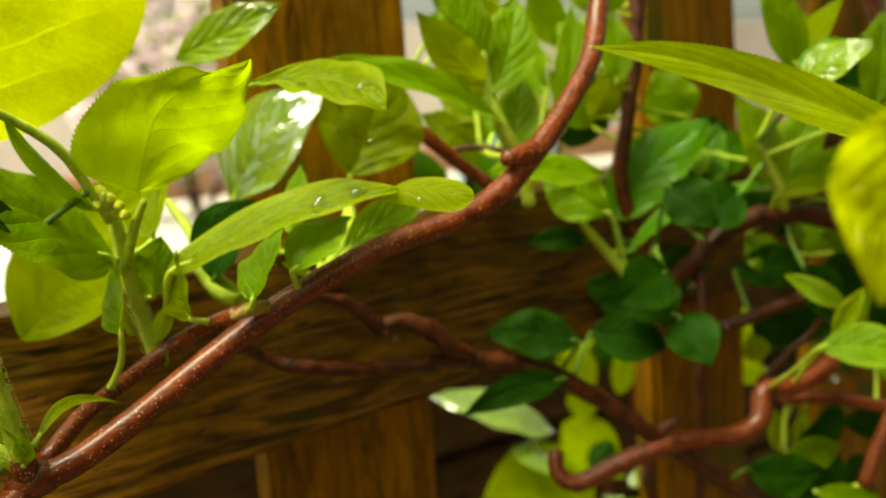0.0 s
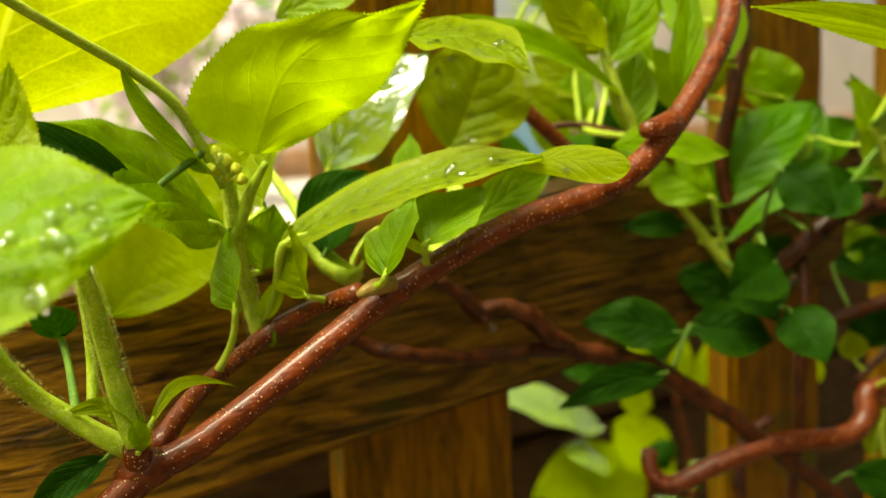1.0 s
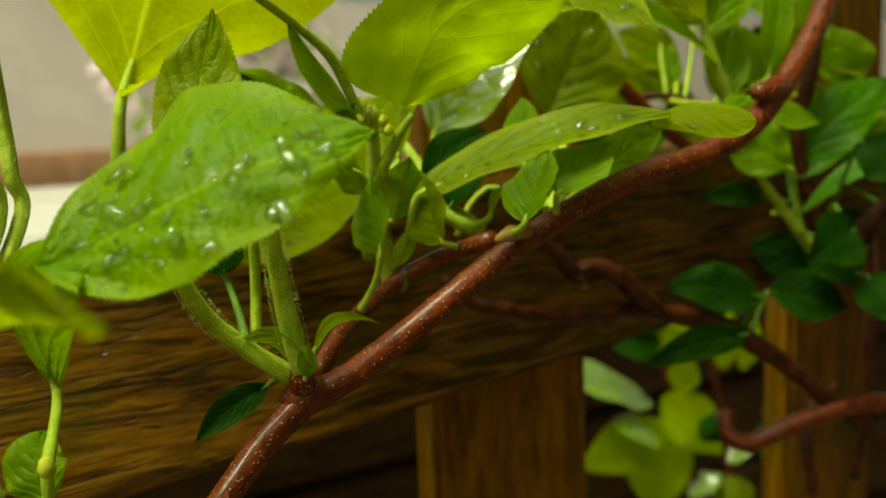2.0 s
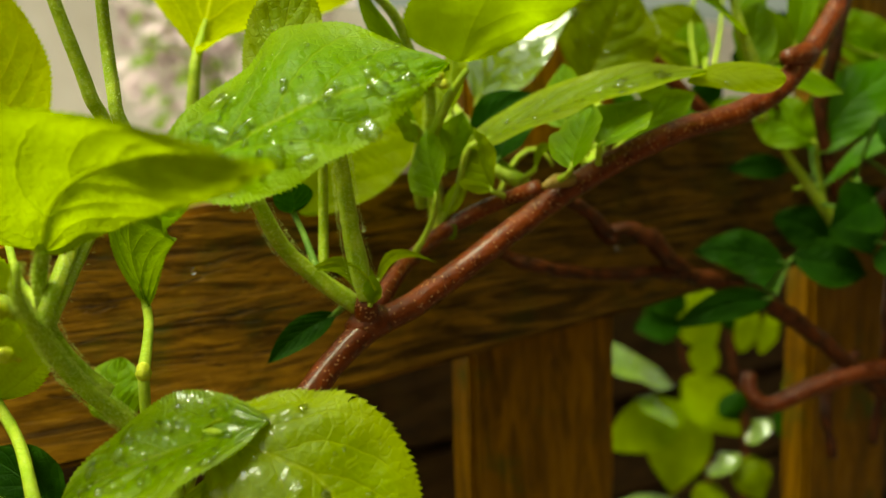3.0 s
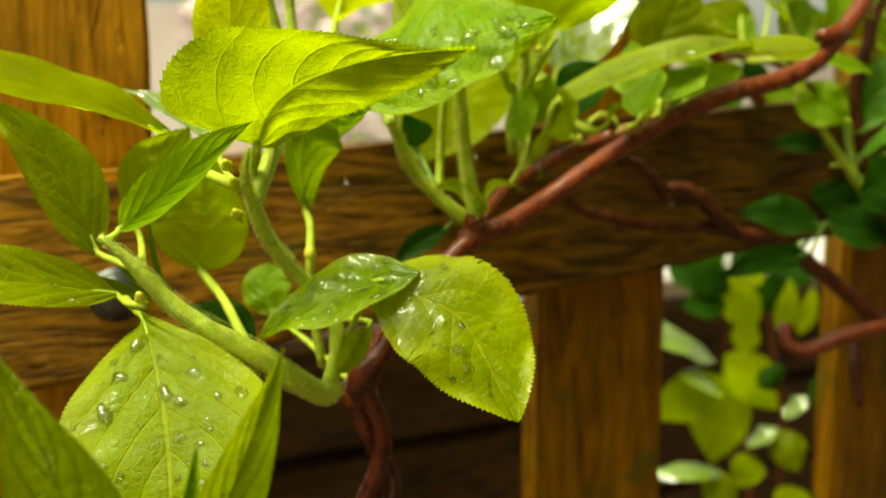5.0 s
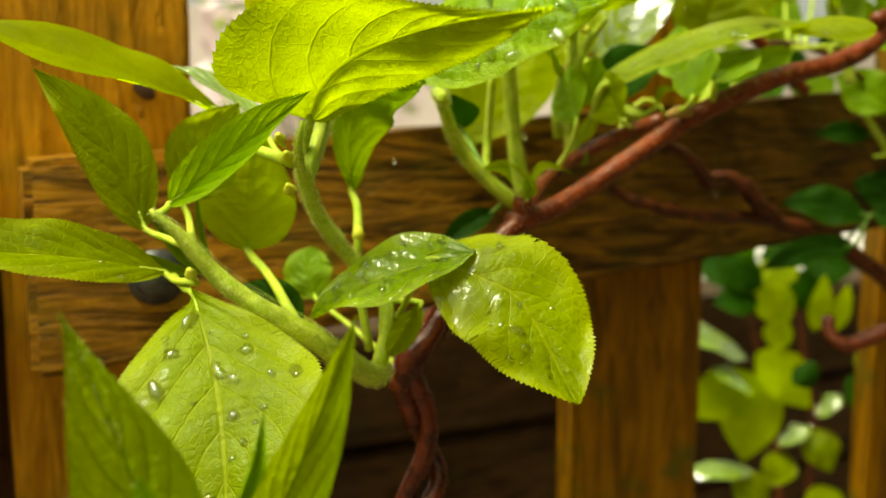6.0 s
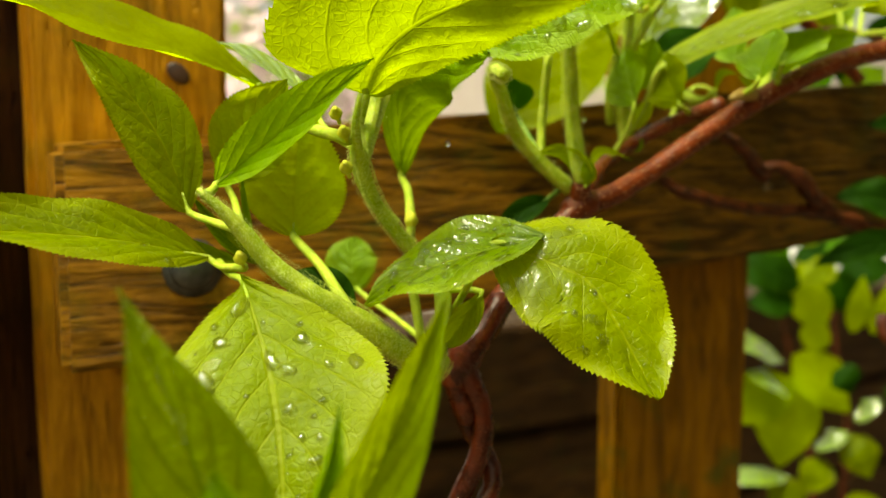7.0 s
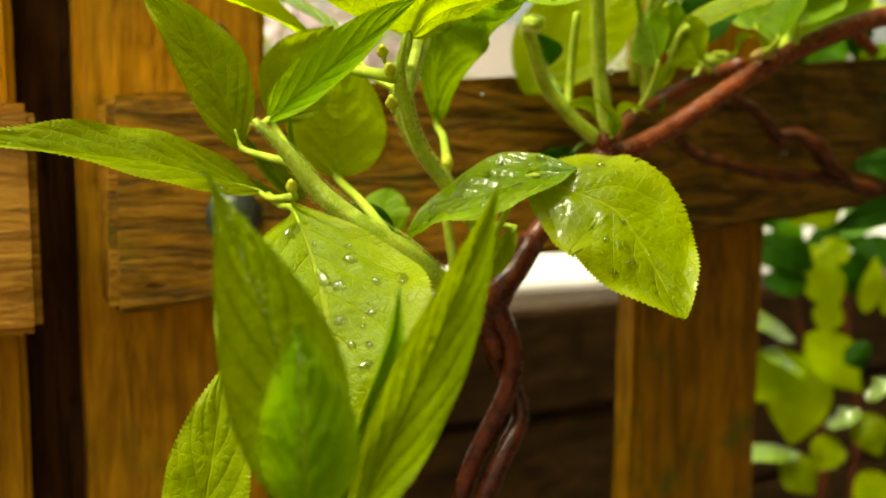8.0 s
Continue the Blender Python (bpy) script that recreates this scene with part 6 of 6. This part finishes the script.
leaf(old_vine, "young", (0.3295, 0.3680, 1.3503), (0.3475, 0.3775, 1.3805), 0.0210, (-0.7133, -0.4232, 0.5587), bend=0.04, fold=0.01, sway=0.005, teeth=0)
leaf(old_vine, "mid", (0.2898, 0.3509, 1.3375), (0.2959, 0.3745, 1.3627), 0.0190, (-0.9622, -0.0362, 0.2700), bend=0.08, fold=0.02, sway=0.018, teeth=0)
leaf(old_vine, "mid", (0.2674, 0.3881, 1.3724), (0.2659, 0.3876, 1.4001), 0.0149, (-0.8036, -0.5926, -0.0555), bend=0.11, fold=0.03, sway=-0.005, teeth=0)
leaf(old_vine, "mid", (0.3103, 0.3428, 1.3457), (0.3128, 0.3648, 1.3752), 0.0154, (-0.9743, -0.1321, 0.1827), bend=0.11, fold=0.14, sway=0.044, teeth=0)
leaf(old_vine, "mid", (0.3123, 0.3718, 1.3605), (0.3003, 0.3665, 1.3936), 0.0193, (-0.8058, -0.4652, -0.3665), bend=0.10, fold=0.06, sway=0.040, teeth=0)
leaf(old_vine, "young", (0.3309, 0.3674, 1.3253), (0.3321, 0.3507, 1.3524), 0.0196, (-0.4114, -0.7832, -0.4661), bend=0.04, fold=0.13, sway=0.049, teeth=0)
leaf(old_vine, "mid", (0.3163, 0.3492, 1.3738), (0.3304, 0.3392, 1.3938), 0.0183, (0.0013, -0.8937, -0.4486), bend=0.07, fold=0.15, sway=0.014, teeth=0)
leaf(old_vine, "mid", (0.3389, 0.3769, 1.3209), (0.3177, 0.3834, 1.3498), 0.0220, (-0.2652, -0.9640, 0.0202), bend=0.10, fold=0.10, sway=-0.049, teeth=0)
leaf(old_vine, "young", (0.2753, 0.3771, 1.3578), (0.2891, 0.3902, 1.3889), 0.0210, (0.2007, -0.9317, 0.3026), bend=0.10, fold=0.01, sway=0.010, teeth=0)
leaf(old_vine, "mid", (0.3459, 0.3779, 1.3756), (0.3370, 0.3883, 1.4056), 0.0152, (-0.7374, -0.6753, 0.0133), bend=0.07, fold=0.07, sway=-0.022, teeth=0)
leaf(old_vine, "mid", (0.2934, 0.3791, 1.3561), (0.3007, 0.3870, 1.3848), 0.0194, (-0.8281, -0.4494, 0.3351), bend=0.03, fold=0.04, sway=-0.046, teeth=0)
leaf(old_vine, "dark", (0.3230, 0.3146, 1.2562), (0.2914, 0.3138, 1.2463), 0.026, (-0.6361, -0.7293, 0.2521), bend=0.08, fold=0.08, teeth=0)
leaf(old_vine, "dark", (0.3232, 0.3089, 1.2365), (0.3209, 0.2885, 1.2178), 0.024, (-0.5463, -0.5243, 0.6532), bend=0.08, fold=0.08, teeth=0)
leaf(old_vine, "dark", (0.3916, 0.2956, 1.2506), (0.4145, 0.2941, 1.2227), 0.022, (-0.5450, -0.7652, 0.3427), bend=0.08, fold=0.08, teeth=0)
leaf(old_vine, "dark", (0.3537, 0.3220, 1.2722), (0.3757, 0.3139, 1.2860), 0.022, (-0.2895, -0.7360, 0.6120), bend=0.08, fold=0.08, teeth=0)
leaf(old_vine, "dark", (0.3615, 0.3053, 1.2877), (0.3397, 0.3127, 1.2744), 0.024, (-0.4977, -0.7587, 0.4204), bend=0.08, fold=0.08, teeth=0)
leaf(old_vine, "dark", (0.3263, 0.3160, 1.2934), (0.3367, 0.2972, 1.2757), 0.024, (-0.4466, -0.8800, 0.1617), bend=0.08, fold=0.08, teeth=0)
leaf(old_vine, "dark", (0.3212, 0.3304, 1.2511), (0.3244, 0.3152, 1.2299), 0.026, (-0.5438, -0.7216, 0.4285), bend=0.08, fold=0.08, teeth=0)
leaf(old_vine, "pale", spine=[(0.3764, 0.2864, 1.3397), (0.3847, 0.2837, 1.3545), (0.3980, 0.2779, 1.3700)], halves=(0.0062, 0.006), up=(-0.6424, -0.6884, 0.3367))
leaf(old_vine, "deep", spine=[(0.3605, 0.2715, 1.3332), (0.3717, 0.2660, 1.3428), (0.3875, 0.2572, 1.3491)], halves=(0.0095, 0.0085), up=(-0.5528, -0.6088, 0.5690))
leaf(old_vine, "deep", spine=[(0.2794, 0.4287, 1.2860), (0.2699, 0.4265, 1.3020), (0.2695, 0.4331, 1.3166)], halves=(0.0105, 0.0105), up=(-0.4609, -0.8316, 0.3100), teeth=0)
leaf(old_vine, "mid", spine=[(0.3235, 0.4453, 1.2996), (0.3090, 0.4453, 1.3142), (0.3040, 0.4539, 1.3274)], halves=(0.0105, 0.0105), up=(-0.3906, -0.8664, 0.3111), teeth=0)
leaf(old_vine, "deep", spine=[(0.3092, 0.4382, 1.2879), (0.3147, 0.4281, 1.2997), (0.3299, 0.4266, 1.3099)], halves=(0.0105, 0.0105), up=(-0.5720, -0.7619, 0.3038), teeth=0)
leaf(old_vine, "dark", spine=[(0.3381, 0.4249, 1.2944), (0.3303, 0.4221, 1.3115), (0.3325, 0.4275, 1.3273)], halves=(0.0105, 0.0105), up=(-0.1980, -0.9315, 0.3053), teeth=0)
leaf(old_vine, "mid", spine=[(0.3299, 0.4207, 1.2828), (0.3350, 0.4109, 1.2945), (0.3503, 0.4092, 1.3044)], halves=(0.0105, 0.0105), up=(-0.5598, -0.7706, 0.3047), teeth=0)
leaf(old_vine, "dark", spine=[(0.3184, 0.4558, 1.2814), (0.3219, 0.4471, 1.2964), (0.3349, 0.4470, 1.3096)], halves=(0.0105, 0.0105), up=(-0.4514, -0.8366, 0.3103), teeth=0)
leaf(old_vine, "spring", spine=[(0.4620, 0.4402, 1.3182), (0.4599, 0.4400, 1.3306), (0.4638, 0.4384, 1.3436)], halves=(0.0205, 0.0205), up=(-0.4782, -0.7946, 0.3740), teeth=0, q=0.8)
leaf(old_vine, "wet", spine=[(0.4253, 0.3261, 1.2964), (0.4154, 0.3300, 1.3114), (0.3985, 0.3364, 1.3293)], halves=(0.0057, 0.0074), up=(-0.1795, -0.8297, 0.5285), lift=(25, 20), q=0.9)
leaf(old_vine, "wet", spine=[(0.3257, 0.2459, 1.3348), (0.3318, 0.2372, 1.3411), (0.3400, 0.2269, 1.3465)], halves=(0.0085, 0.0085), up=(-0.2393, -0.6085, 0.7566), q=0.9)
# added crown of the old vine, above the view, to shade the right side
stem(old_vine, "stem", OLDBARK, [(0.395, 0.385, 1.40), (0.39, 0.40, 1.5), (0.46, 0.38, 1.60), (0.62, 0.36, 1.66), (0.80, 0.36, 1.68)], [0.004, 0.0038, 0.0034, 0.003, 0.0025])
shade_crown = random.Random(21)
for k in range(16):
    f = shade_crown.random()
    x0, y0, z0 = 0.42 + 0.30 * f, 0.39 - 0.02 * f, 1.50 + 0.13 * f ** 0.6
    a = shade_crown.uniform(-0.7, 0.7) + (0 if k % 2 else math.pi)
    reach = shade_crown.uniform(0.06, 0.18) if k % 2 else shade_crown.uniform(0.06, 0.15)
    tipx = Vector((x0 + reach * math.cos(a), y0 + 0.06 - 0.36 * shade_crown.random(), z0 + shade_crown.uniform(-0.02, 0.06)))
    stem(old_vine, "twig", OLDBARK, [(x0, y0, z0), tuple(Vector((x0, y0, z0 + 0.025)).lerp(tipx, 0.5)), tuple(tipx)], [0.003, 0.0025, 0.0015])
    for j in range(10):
        c = Vector((x0, y0, z0 + 0.02)).lerp(tipx, shade_crown.uniform(0.15, 1.0)) + Vector((shade_crown.uniform(-0.03, 0.03), shade_crown.uniform(-0.04, 0.04), shade_crown.uniform(-0.015, 0.02)))
        q = shade_crown.uniform(0, 2 * math.pi)
        d = Vector((math.cos(q), math.sin(q), shade_crown.uniform(-0.3, 0.2))).normalized() * shade_crown.uniform(0.05, 0.075)
        leaf(old_vine, shade_crown.choice(("mid", "dark", "dark")), c, c + d, shade_crown.uniform(0.036, 0.050), (shade_crown.uniform(-0.4, 0.4), shade_crown.uniform(-0.4, 0.4), 1), bend=0.06, fold=0.08, teeth=0)
bm = DROPS
tagged(part("water_droplets", bm, WATER), "clear rain droplets scattered on the leaves", "water drops", kind="stuff")


def hanging_drop(p, r):
    b = bmesh.new()
    bmesh.ops.create_icosphere(b, subdivisions=3, radius=r)
    for v in b.verts:
        v.co.z *= 1.25 if v.co.z > 0 else 1.0
        v.co += Vector(p) - Vector((0, 0, r))
    tagged(part("water_drop", b, WATER), "clear water drop hanging from a wet twig", "water drop", "hanging drops")


hanging_drop((0.3601, 0.3334, 1.2433), 0.0028)
hanging_drop((0.2061, 0.3544, 1.2419), 0.0018)
hanging_drop((0.0527, 0.2856, 1.2690), 0.0010)
hanging_drop((0.4078, 0.2907, 1.1961), 0.0022)
hanging_drop((0.3753, 0.3273, 1.2219), 0.0020)
hanging_drop((0.0076, 0.2929, 1.2609), 0.0009)
